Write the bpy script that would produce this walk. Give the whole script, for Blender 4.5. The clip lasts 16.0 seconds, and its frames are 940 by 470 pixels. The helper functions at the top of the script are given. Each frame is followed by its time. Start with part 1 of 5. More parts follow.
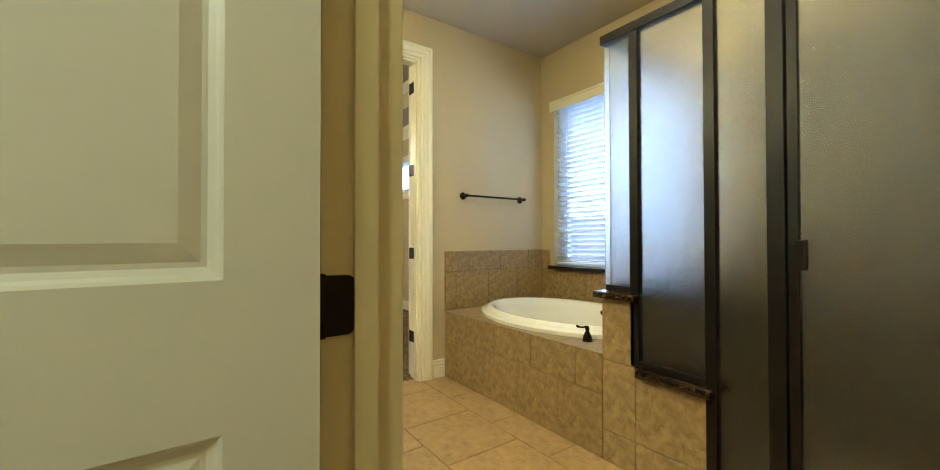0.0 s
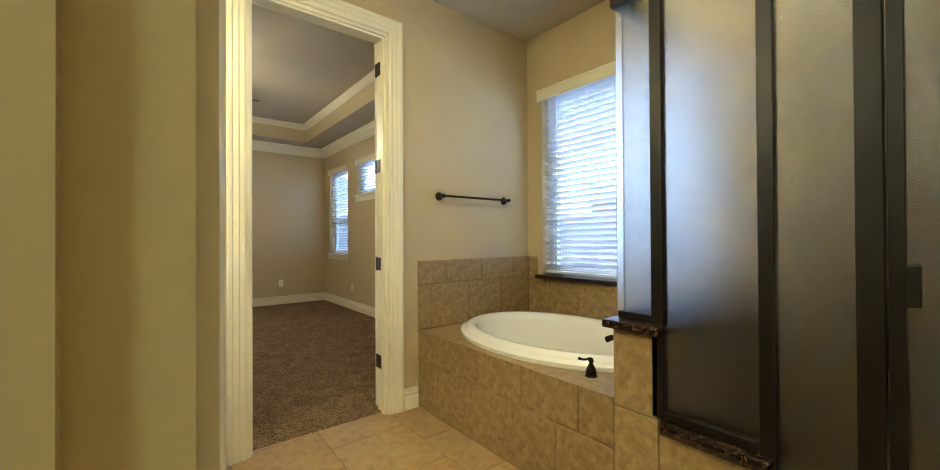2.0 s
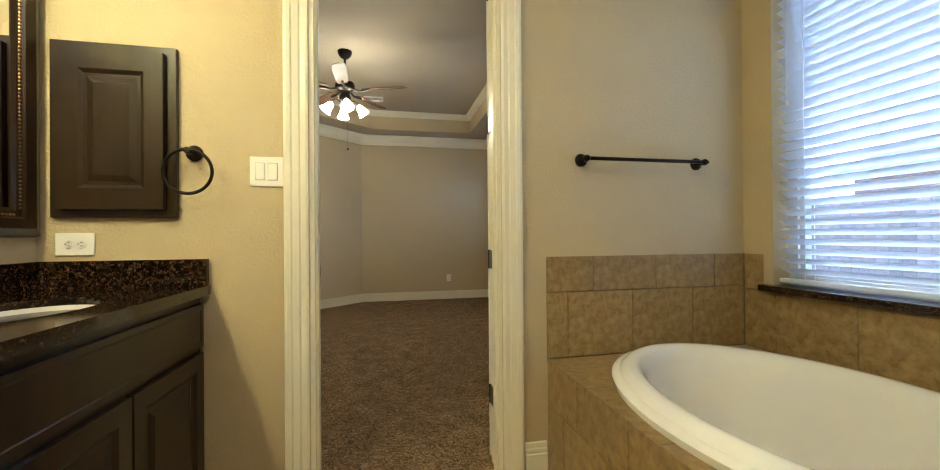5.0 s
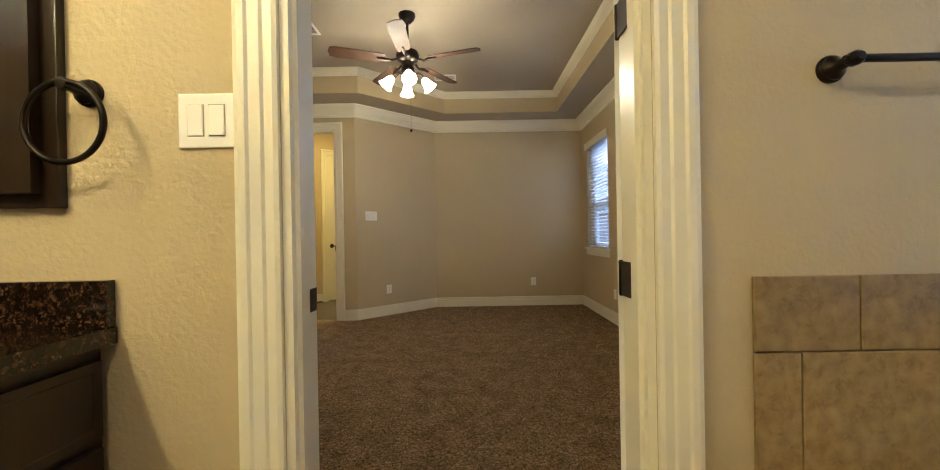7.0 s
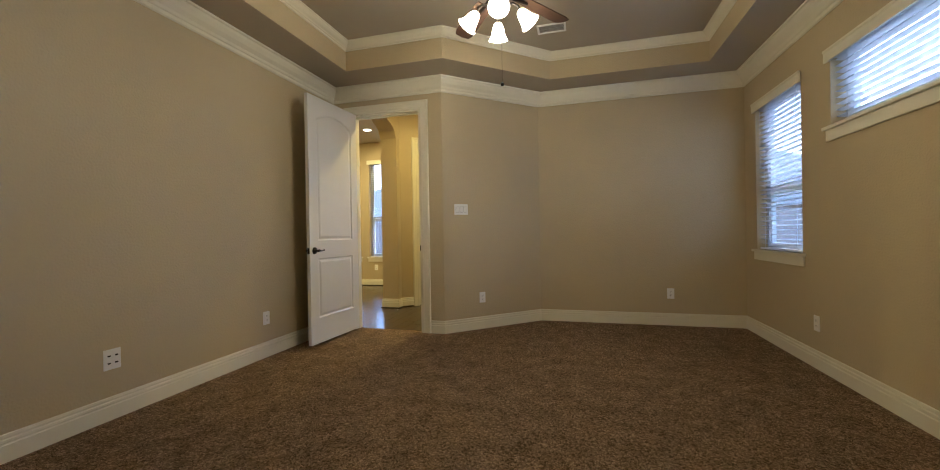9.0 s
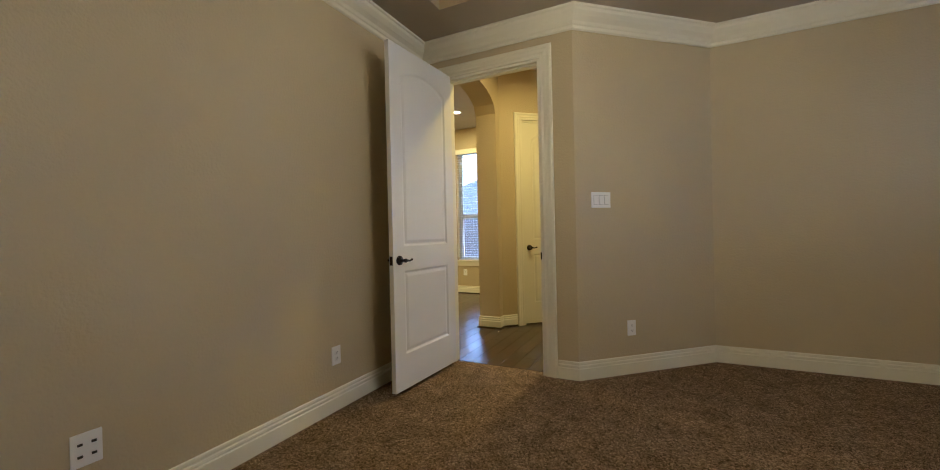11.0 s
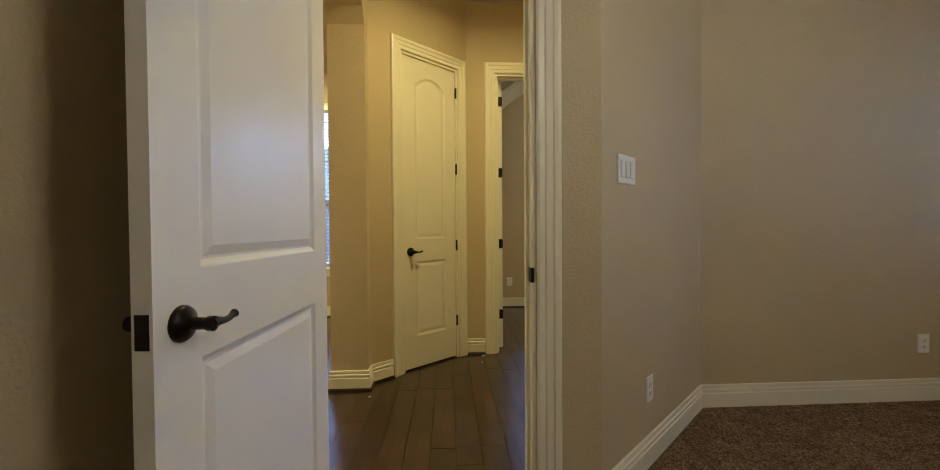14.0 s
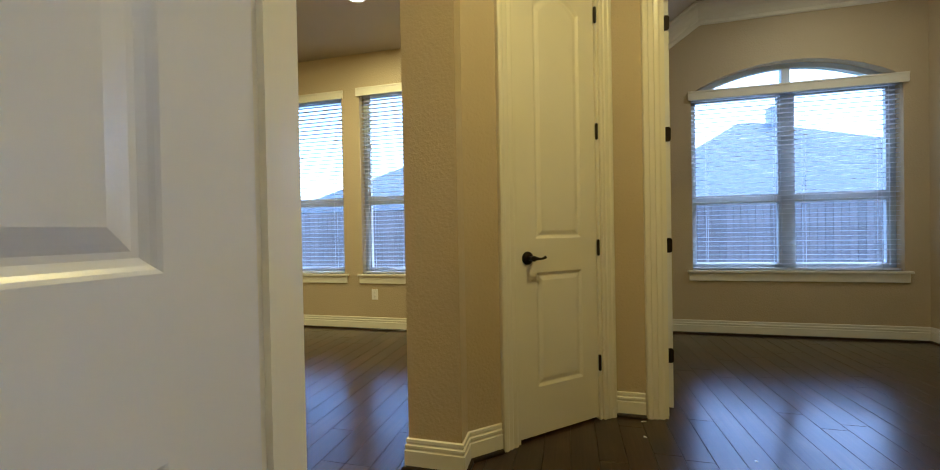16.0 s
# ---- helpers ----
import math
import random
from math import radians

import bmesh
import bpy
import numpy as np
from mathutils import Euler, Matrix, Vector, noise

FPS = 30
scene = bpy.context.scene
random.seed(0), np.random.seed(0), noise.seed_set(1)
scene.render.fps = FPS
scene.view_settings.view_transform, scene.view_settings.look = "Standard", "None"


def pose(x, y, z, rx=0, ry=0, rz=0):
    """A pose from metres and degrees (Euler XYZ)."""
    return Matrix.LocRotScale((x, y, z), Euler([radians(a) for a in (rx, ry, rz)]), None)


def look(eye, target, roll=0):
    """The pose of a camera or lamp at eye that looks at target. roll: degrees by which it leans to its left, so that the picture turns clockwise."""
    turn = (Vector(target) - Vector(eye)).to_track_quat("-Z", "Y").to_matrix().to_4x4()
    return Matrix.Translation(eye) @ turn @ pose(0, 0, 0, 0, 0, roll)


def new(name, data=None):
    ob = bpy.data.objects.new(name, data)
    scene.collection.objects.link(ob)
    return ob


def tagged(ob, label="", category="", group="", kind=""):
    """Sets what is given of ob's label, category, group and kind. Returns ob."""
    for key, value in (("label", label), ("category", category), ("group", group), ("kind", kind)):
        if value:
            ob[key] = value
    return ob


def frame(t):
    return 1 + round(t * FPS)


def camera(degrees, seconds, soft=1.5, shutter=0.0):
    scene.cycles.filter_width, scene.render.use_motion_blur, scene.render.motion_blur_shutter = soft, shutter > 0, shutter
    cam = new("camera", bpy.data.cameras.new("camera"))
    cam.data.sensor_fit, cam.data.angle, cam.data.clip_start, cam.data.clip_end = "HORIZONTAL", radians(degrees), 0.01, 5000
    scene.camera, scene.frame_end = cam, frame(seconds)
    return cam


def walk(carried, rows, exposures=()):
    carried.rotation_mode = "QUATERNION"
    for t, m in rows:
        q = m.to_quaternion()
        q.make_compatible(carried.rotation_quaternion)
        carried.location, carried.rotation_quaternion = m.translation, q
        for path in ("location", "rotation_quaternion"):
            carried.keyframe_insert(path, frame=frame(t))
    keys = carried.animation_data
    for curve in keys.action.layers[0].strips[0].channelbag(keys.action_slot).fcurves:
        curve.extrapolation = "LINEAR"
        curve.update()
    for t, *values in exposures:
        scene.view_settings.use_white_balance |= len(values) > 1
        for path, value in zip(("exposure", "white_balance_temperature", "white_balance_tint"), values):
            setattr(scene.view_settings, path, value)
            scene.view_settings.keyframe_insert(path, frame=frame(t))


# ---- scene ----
cam = camera(99.5, 16.0, soft=1.0)

PATH = [
    (0, (0.663, 0.119, 1.067), (1.821, 1.75, 1.091), -0.1),
    (0.5, (0.713, 0.255, 1.104), (1.972, 1.808, 1.12), -0.1),
    (1, (0.753, 0.35, 1.127), (2.026, 1.892, 1.141), -0.1),
    (1.5, (0.817, 0.408, 1.129), (2.089, 1.951, 1.149), -0.2),
    (2, (0.922, 0.469, 1.133), (2.166, 2.035, 1.146), -0.3),
    (2.5, (1.064, 0.513, 1.111), (2.235, 2.134, 1.118), -0.3),
    (3, (1.189, 0.569, 1.11), (2.243, 2.269, 1.108), -0.3),
    (3.5, (1.301, 0.644, 1.103), (2.172, 2.444, 1.1), -0.3),
    (4, (1.421, 0.766, 1.091), (2.093, 2.65, 1.09), -0.4),
    (4.2, (1.468, 0.822, 1.073), (2.081, 2.725, 1.078), -0.4),
    (6.5, (1.699, 1.702, 1.072), (1.788, 3.7, 1.067), -0.9),
    (7, (1.705, 1.93, 1.079), (1.705, 3.93, 1.076), -1.0),
    (7.5, (1.699, 2.156, 1.086), (1.62, 4.155, 1.08), -1.0),
    (8, (1.707, 2.414, 1.080), (1.546, 4.407, 1.079), -0.9),
    (8.5, (1.682, 2.682, 1.068), (1.391, 4.66, 1.064), -1.0),
    (9, (1.643, 2.976, 1.079), (1.12, 4.906, 1.071), -1.0),
    (9.5, (1.507, 3.251, 1.077), (0.804, 5.124, 1.073), -1.0),
    (10, (1.339, 3.554, 1.096), (0.463, 5.352, 1.094), -1.1),
    (10.2, (1.249, 3.659, 1.103), (0.334, 5.437, 1.102), -1.1),
    (12.3, (0.192, 4.672, 1.121), (-0.4, 6.582, 1.091), -1.2),
    (12.5, (0.11, 4.777, 1.106), (-0.398, 6.711, 1.079), -1.0),
    (13, (-0.07, 5.021, 1.081), (-0.346, 7.002, 1.067), -0.7),
    (13.5, (-0.24, 5.28, 1.101), (-0.28, 7.28, 1.073), -0.7),
    (14, (-0.339, 5.563, 1.107), (-0.233, 7.56, 1.072), -0.4),
    (14.5, (-0.366, 5.822, 1.133), (-0.245, 7.818, 1.091), -0.4),
    (15, (-0.356, 6.11, 1.142), (-0.3, 8.109, 1.098), -0.6),
    (15.5, (-0.368, 6.377, 1.117), (-0.541, 8.369, 1.081), -0.8),
    (16, (-0.431, 6.643, 1.067), (-0.913, 8.584, 1.048), -1.1),
]
walk(cam, [(t, look(eye, target, roll)) for t, eye, target, roll in PATH],
     [(0.0, 3.78, 4700, 6), (2.0, 3.66, 4750, 9), (4.0, 3.54, 4620, 9), (6.5, 3.48, 4980, 14), (7.5, 3.38, 4950, 15), (10.0, 3.24, 4740, 15), (14.0, 3.18, 4650, 15), (16.0, 3.0, 4420, 13)])


# ---- world, sun, lamps ----
world = bpy.data.worlds.new("sky")
scene.world = world
world.use_nodes = True
wn = world.node_tree.nodes
sky = wn.new("ShaderNodeTexSky")
sky.sky_type = "NISHITA"
sky.sun_disc = False
sky.sun_elevation = radians(60)
sky.sun_rotation = radians(40)
sky.dust_density = 2.5
sky.ozone_density = 0.8
world.node_tree.links.new(sky.outputs[0], wn["Background"].inputs[0])
wn["Background"].inputs[1].default_value = 0.15
sun = new("sun", bpy.data.lights.new("sun", "SUN"))
sun.data.energy = 0.6
sun.data.angle = radians(20)
sun.data.color = (1.0, 0.95, 0.88)
sun.matrix_world = look((14, 17, 38), (0, 0, 0))
WARM = (1.0, 0.76, 0.37)


def lamp(name, place, watts, radius=0.05, colour=WARM):
    ob = new(name, bpy.data.lights.new(name, "POINT"))
    ob.data.energy, ob.data.shadow_soft_size, ob.data.color = watts, radius, colour
    ob.location = place
    return ob


def downlight_lamp(name, place, watts, colour=WARM, spread=180):
    ob = new(name, bpy.data.lights.new(name, "AREA"))
    ob.data.shape, ob.data.size, ob.data.energy, ob.data.color = "DISK", 0.11, watts, colour
    ob.data.spread = radians(spread)
    ob.matrix_world = pose(*place)
    return ob


for k in range(3):
    lamp("vanity_lamp", (0.50, 1.25 + 0.40 * k, 2.17), 0.98, 0.05, (1.0, 0.73, 0.17))
for k in range(4):
    lamp("fan_lamp", (1.18 + 0.19 * math.cos(k * math.pi / 2 + 0.2), 5.46 + 0.19 * math.sin(k * math.pi / 2 + 0.2), 2.31), 0.50, 0.05, (1.0, 0.73, 0.37))
lamp("closet_lamp", (-0.45, 0.05, 2.30), 3.9, 0.12, (1.0, 0.93, 0.50))
# unseen fill lamp, added to brighten the bath
downlight_lamp("bath_fill_lamp", (1.75, 1.1, 2.775), 1.7)
# unseen hall source, its kind and place assumed
downlight_lamp("hall_assumed_lamp", (0.0, 7.75, 3.055), 2.8, (1.0, 0.66, 0.13), 165)
downlight_lamp("kitchen_lamp", (-2.13, 9.68, 3.035), 4.2, (1.0, 0.70, 0.20))
# second kitchen lamp is unseen, added to brighten the room
downlight_lamp("kitchen_lamp", (-3.6, 8.2, 3.035), 7.0, (1.0, 0.70, 0.20))


def window_fill(name, place, width, height, watts):
    """Added area lamp for more sky light, in an east-wall opening's outer plane."""
    ob = new(name, bpy.data.lights.new(name, "AREA"))
    ob.data.shape, ob.data.size, ob.data.size_y, ob.data.energy, ob.data.color = "RECTANGLE", width, height, watts, (0.74, 0.88, 1.0)
    ob.matrix_world = look(place, (place[0] - 1, place[1], place[2]))
    return ob


# extra lamps on top of the sky, added to strengthen the daylight
window_fill("bedroom_sky_fill", (3.556, 5.41, 2.065), 1.90, 0.46, 0.35)
window_fill("bath_sky_fill", (3.556, 2.05, 1.83), 1.08, 0.86, 0.3)
# fill lamp with no known source, lifts the dark study walls
downlight_lamp("study_fill_lamp", (1.75, 10.0, 3.235), 1.5)


# ---- materials ----
def material(name, colour, colour2=None, scale=4.0, rough=0.5, metal=0.0, bump=0.0, bump_scale=200.0, rough2=None, island=0.0, detail=4.0, dist=0.002, spec=0.5):
    m = bpy.data.materials.new(name)
    m.use_nodes = True
    nt = m.node_tree
    n, ln = nt.nodes, nt.links
    b = n["Principled BSDF"]
    b.inputs["Roughness"].default_value = rough
    b.inputs["Metallic"].default_value = metal
    b.inputs["Specular IOR Level"].default_value = spec
    tc = n.new("ShaderNodeTexCoord")
    no = n.new("ShaderNodeTexNoise")
    no.inputs["Scale"].default_value, no.inputs["Detail"].default_value = scale, detail
    ln.new(tc.outputs["Object"], no.inputs["Vector"])
    ramp = n.new("ShaderNodeValToRGB")
    ramp.color_ramp.elements[0].position, ramp.color_ramp.elements[1].position = 0.3, 0.7
    ramp.color_ramp.elements[0].color = (*colour, 1)
    ramp.color_ramp.elements[1].color = (*(colour2 or colour), 1)
    ln.new(no.outputs["Fac"], ramp.inputs[0])
    out = ramp.outputs[0]
    if island:
        oi = n.new("ShaderNodeObjectInfo")
        hsv = n.new("ShaderNodeHueSaturation")
        mr = n.new("ShaderNodeMapRange")
        mr.inputs["To Min"].default_value, mr.inputs["To Max"].default_value = 1 - island, 1 + island
        ln.new(oi.outputs["Random"], mr.inputs["Value"])
        ln.new(mr.outputs[0], hsv.inputs["Value"])
        ln.new(out, hsv.inputs["Color"])
        out = hsv.outputs[0]
    ln.new(out, b.inputs["Base Color"])
    if rough2 is not None:
        rr = n.new("ShaderNodeMapRange")
        rr.inputs["From Min"].default_value, rr.inputs["From Max"].default_value = 0.3, 0.7
        rr.inputs["To Min"].default_value, rr.inputs["To Max"].default_value = rough, rough2
        ln.new(no.outputs["Fac"], rr.inputs["Value"])
        ln.new(rr.outputs[0], b.inputs["Roughness"])
    if bump:
        bn = n.new("ShaderNodeTexNoise")
        bn.inputs["Scale"].default_value, bn.inputs["Detail"].default_value = bump_scale, 3.0
        ln.new(tc.outputs["Object"], bn.inputs["Vector"])
        bp = n.new("ShaderNodeBump")
        bp.inputs["Strength"].default_value, bp.inputs["Distance"].default_value = bump, dist
        ln.new(bn.outputs["Fac"], bp.inputs["Height"])
        ln.new(bp.outputs[0], b.inputs["Normal"])
    return m


def layered(m, colours, scale, kind="VORONOI", stretch=(1, 1, 1)):
    """Replace the colour of a material by a ramp over a second texture."""
    nt = m.node_tree
    n, ln = nt.nodes, nt.links
    b = n["Principled BSDF"]
    tc = n.new("ShaderNodeTexCoord")
    mp = n.new("ShaderNodeMapping")
    mp.inputs["Scale"].default_value = stretch
    ln.new(tc.outputs["Object"], mp.inputs["Vector"])
    if kind == "VORONOI":
        tx = n.new("ShaderNodeTexVoronoi")
        tx.inputs["Scale"].default_value = scale
        sep = n.new("ShaderNodeSeparateColor")
        ln.new(tx.outputs["Color"], sep.inputs[0])
        src = sep.outputs[0]
    else:
        tx = n.new("ShaderNodeTexNoise")
        tx.inputs["Scale"].default_value, tx.inputs["Detail"].default_value, tx.inputs["Roughness"].default_value = scale, 8.0, 0.65
        src = tx.outputs["Fac"]
    warp = n.new("ShaderNodeTexNoise")
    warp.inputs["Scale"].default_value = scale * 0.7
    mix = n.new("ShaderNodeMixRGB")
    mix.inputs[0].default_value = 0.03
    ln.new(mp.outputs[0], warp.inputs["Vector"])
    ln.new(mp.outputs[0], mix.inputs[1])
    ln.new(warp.outputs["Color"], mix.inputs[2])
    ln.new(mix.outputs[0], tx.inputs["Vector"])
    ramp = n.new("ShaderNodeValToRGB")
    while len(ramp.color_ramp.elements) < len(colours):
        ramp.color_ramp.elements.new(0.5)
    for e, (p, c) in zip(ramp.color_ramp.elements, colours):
        e.position, e.color = p, (*c, 1)
    ln.new(src, ramp.inputs[0])
    old = b.inputs["Base Color"].links[0].from_socket
    blend = n.new("ShaderNodeMixRGB")
    blend.blend_type = "MULTIPLY"
    blend.inputs[0].default_value = 1.0
    ln.new(ramp.outputs[0], blend.inputs[1])
    ln.new(old, blend.inputs[2])
    ln.new(blend.outputs[0], b.inputs["Base Color"])
    return m


def glass(name, rough=0.0, bump=0.0, bump_scale=150, tint=(1, 1, 1)):
    m = bpy.data.materials.new(name)
    m.use_nodes = True
    n, ln = m.node_tree.nodes, m.node_tree.links
    b = n["Principled BSDF"]
    b.inputs["Base Color"].default_value = (*tint, 1)
    b.inputs["Roughness"].default_value = rough
    b.inputs["Transmission Weight"].default_value = 1.0
    b.inputs["IOR"].default_value = 1.45
    if bump:
        tc, bn, bp = n.new("ShaderNodeTexCoord"), n.new("ShaderNodeTexNoise"), n.new("ShaderNodeBump")
        bn.inputs["Scale"].default_value, bn.inputs["Detail"].default_value = bump_scale, 2.0
        bp.inputs["Strength"].default_value, bp.inputs["Distance"].default_value = bump, 0.002
        ln.new(tc.outputs["Object"], bn.inputs["Vector"])
        ln.new(bn.outputs["Fac"], bp.inputs["Height"])
        ln.new(bp.outputs[0], b.inputs["Normal"])
    return m


def glowing(name, colour, strength):
    m = bpy.data.materials.new(name)
    m.use_nodes = True
    b = m.node_tree.nodes["Principled BSDF"]
    b.inputs["Base Color"].default_value = (0.9, 0.88, 0.82, 1)
    b.inputs["Emission Color"].default_value = (*colour, 1)
    b.inputs["Emission Strength"].default_value = strength
    return m


PAINT = material("tan_wall_paint", (0.512, 0.418, 0.238), (0.542, 0.443, 0.254), 1.3, 0.62, bump=0.8, bump_scale=75, dist=0.004)
CEIL = material("ceiling_paint", (0.43, 0.375, 0.275), (0.46, 0.40, 0.295), 1.5, 0.8, bump=0.3, bump_scale=80, dist=0.003)
TRIM = material("cream_trim_paint", (0.79, 0.745, 0.575), (0.82, 0.775, 0.605), 2.0, 0.32, bump=0.02, bump_scale=60)
# darker trim copy: the closet jamb's shade is put into the colour
DIMTRIM = material("shaded_trim_paint", (0.65, 0.55, 0.29), (0.68, 0.58, 0.31), 2.0, 0.4, bump=0.05, bump_scale=60)
DOORW = material("white_door_paint", (0.76, 0.74, 0.68), (0.79, 0.77, 0.71), 2.0, 0.3, bump=0.08, bump_scale=140)
CARPET = material("brown_carpet", (0.70, 0.645, 0.56), (1.06, 0.99, 0.88), 7.0, 0.95, bump=1.0, bump_scale=130, detail=8, dist=0.02, spec=0.1)
CARPET = layered(CARPET, [(0.0, (0.06, 0.04, 0.022)), (0.35, (0.19, 0.133, 0.080)), (0.7, (0.36, 0.265, 0.165)), (1.0, (0.60, 0.45, 0.29))], 165.0)
TILE = material("tan_stone_tile", (0.25, 0.172, 0.066), (0.40, 0.288, 0.118), 26.0, 0.36, bump=0.15, bump_scale=40, rough2=0.5, island=0.07, detail=8)
TILE = layered(TILE, [(0.30, (0.58, 0.53, 0.45)), (0.46, (0.90, 0.87, 0.80)), (0.62, (1.0, 1.0, 1.0)), (0.78, (0.84, 0.80, 0.72))], 34.0, "NOISE")
FTILE = material("tan_floor_tile", (0.34, 0.225, 0.088), (0.45, 0.315, 0.135), 20.0, 0.33, bump=0.12, bump_scale=40, rough2=0.45, island=0.05, detail=8)
FTILE = layered(FTILE, [(0.30, (0.62, 0.57, 0.48)), (0.46, (0.92, 0.89, 0.82)), (0.65, (1.0, 1.0, 1.0)), (0.80, (0.86, 0.82, 0.75))], 26.0, "NOISE")
# tile darkened in colour to carry the dimness inside the shower
DIMTILE = material("darkened_shower_tile", (0.078, 0.053, 0.026), (0.135, 0.093, 0.046), 12.0, 0.35, bump=0.12, bump_scale=40, rough2=0.5, detail=8)
GROUT = material("brown_grout", (0.20, 0.145, 0.09), (0.25, 0.18, 0.115), 30, 0.9, bump=0.2, bump_scale=300)
GRANITE = material("dark_granite", (0.35, 0.36, 0.36), (2.3, 2.15, 1.75), 45, 0.08, spec=0.5, detail=6)
GRANITE = layered(GRANITE, [(0.0, (0.004, 0.003, 0.0025)), (0.55, (0.010, 0.006, 0.004)), (0.80, (0.032, 0.016, 0.008)), (0.93, (0.085, 0.05, 0.027)), (0.98, (0.012, 0.008, 0.007))], 170.0)
ESPRESSO = material("espresso_wood", (0.018, 0.0100, 0.0042), (0.036, 0.0205, 0.0088), 3, 0.30, bump=0.12, bump_scale=60, spec=0.36)
ESPRESSO = layered(ESPRESSO, [(0.3, (0.6, 0.55, 0.5)), (0.7, (1.1, 1.05, 1.0))], 20, "NOISE", (1, 1, 0.08))
BRONZE = material("oil_rubbed_bronze", (0.012, 0.009, 0.007), (0.023, 0.016, 0.012), 25, 0.32, metal=0.75, bump=0.05, bump_scale=90)
FRAMEB = material("bronze_shower_frame", (0.006, 0.0045, 0.003), (0.012, 0.008, 0.005), 12, 0.38, metal=0.1, spec=0.3)
PORCELAIN = material("white_porcelain", (0.88, 0.865, 0.83), (0.90, 0.885, 0.85), 2, 0.06)
PLASTIC = material("white_plastic", (0.86, 0.84, 0.79), (0.88, 0.86, 0.81), 5, 0.32)
SEAM = material("shaded_plastic_seam", (0.30, 0.28, 0.25), None, 5, 0.6)
SLOT = material("dark_slot", (0.03, 0.025, 0.02), None, 5, 0.6)
SLAT = material("white_blind_slat", (0.80, 0.81, 0.82), (0.84, 0.85, 0.86), 6, 0.42)
VINYL = material("white_window_vinyl", (0.52, 0.55, 0.55), (0.56, 0.59, 0.59), 6, 0.4)
WOODFLOOR = material("dark_plank_wood", (0.022, 0.011, 0.0055), (0.050, 0.025, 0.012), 3, 0.30, bump=0.05, bump_scale=22, rough2=0.34, island=0.25, dist=0.003, spec=0.1)
WOODFLOOR = layered(WOODFLOOR, [(0.3, (0.55, 0.5, 0.48)), (0.7, (1.15, 1.1, 1.05))], 14, "NOISE", (6, 0.35, 1))
wf = WOODFLOOR.node_tree.nodes["Principled BSDF"]
wf.inputs["Coat Weight"].default_value, wf.inputs["Coat Roughness"].default_value, wf.inputs["Coat IOR"].default_value = 1.0, 0.22, 1.52
tr = SLAT.node_tree.nodes.new("ShaderNodeBsdfTranslucent")
tr.inputs[0].default_value = (0.80, 0.83, 0.86, 1)
mx = SLAT.node_tree.nodes.new("ShaderNodeMixShader")
mx.inputs[0].default_value = 0.30
SLAT.node_tree.links.new(SLAT.node_tree.nodes["Principled BSDF"].outputs[0], mx.inputs[1])
SLAT.node_tree.links.new(tr.outputs[0], mx.inputs[2])
SLAT.node_tree.links.new(mx.outputs[0], SLAT.node_tree.nodes["Material Output"].inputs[0])
PANE = glass("window_glass")
SCREEN = material("insect_screen_mesh", (0.03, 0.03, 0.032), None, 5, 0.8)
see = SCREEN.node_tree.nodes.new("ShaderNodeBsdfTransparent")
mx = SCREEN.node_tree.nodes.new("ShaderNodeMixShader")
mx.inputs[0].default_value = 0.88
SCREEN.node_tree.links.new(SCREEN.node_tree.nodes["Principled BSDF"].outputs[0], mx.inputs[1])
SCREEN.node_tree.links.new(see.outputs[0], mx.inputs[2])
SCREEN.node_tree.links.new(mx.outputs[0], SCREEN.node_tree.nodes["Material Output"].inputs[0])
RAIN = glass("textured_shower_glass", 0.16, 0.7, 340, (0.97, 0.98, 0.98))
MIRROR = material("mirror_silver", (0.9, 0.9, 0.9), None, 3, 0.01, metal=1.0)
GOLD = material("antique_gold_bead", (0.32, 0.19, 0.06), (0.12, 0.07, 0.03), 80, 0.35, metal=0.7)
BLADE = material("walnut_fan_blade", (0.045, 0.024, 0.014), (0.08, 0.044, 0.025), 5, 0.55, spec=0.25)
SHADE = glowing("lit_frosted_glass", (1.0, 0.78, 0.42), 7.0)
LENS = glowing("lit_lens", (1.0, 0.85, 0.6), 6.0)
GRASS = material("lawn", (0.07, 0.085, 0.03), (0.12, 0.13, 0.055), 3, 0.9, bump=0.8, bump_scale=60)
FENCEW = material("weathered_cedar", (0.25, 0.205, 0.185), (0.36, 0.305, 0.275), 6, 0.85, bump=0.3, bump_scale=40, island=0.15)
SHINGLE = material("grey_shingle", (0.075, 0.088, 0.092), (0.12, 0.137, 0.142), 5, 0.9, bump=0.6, bump_scale=25)
BRICK = material("house_brick", (0.20, 0.125, 0.095), (0.27, 0.18, 0.14), 5, 0.85, bump=0.3, bump_scale=40)
SIDING = material("pale_siding", (0.34, 0.32, 0.29), (0.40, 0.38, 0.34), 3, 0.7)


# ---- building helpers ----
def part(name, bm, mat, parent=None, label="", smooth=False):
    bmesh.ops.recalc_face_normals(bm, faces=bm.faces)
    me = bpy.data.meshes.new(name)
    bm.to_mesh(me)
    bm.free()
    me.materials.append(mat)
    if smooth:
        me.shade_smooth()
        me.set_sharp_from_angle(angle=radians(38))
    ob = new(name, me)
    ob.parent = parent
    if label:
        tagged(ob, label)
    return ob


def thing(name, label, category, m=None, group="", kind=""):
    ob = new(name)
    ob.empty_display_size = 0.05
    if m is not None:
        ob.matrix_basis = m
    return tagged(ob, label, category, group, kind)


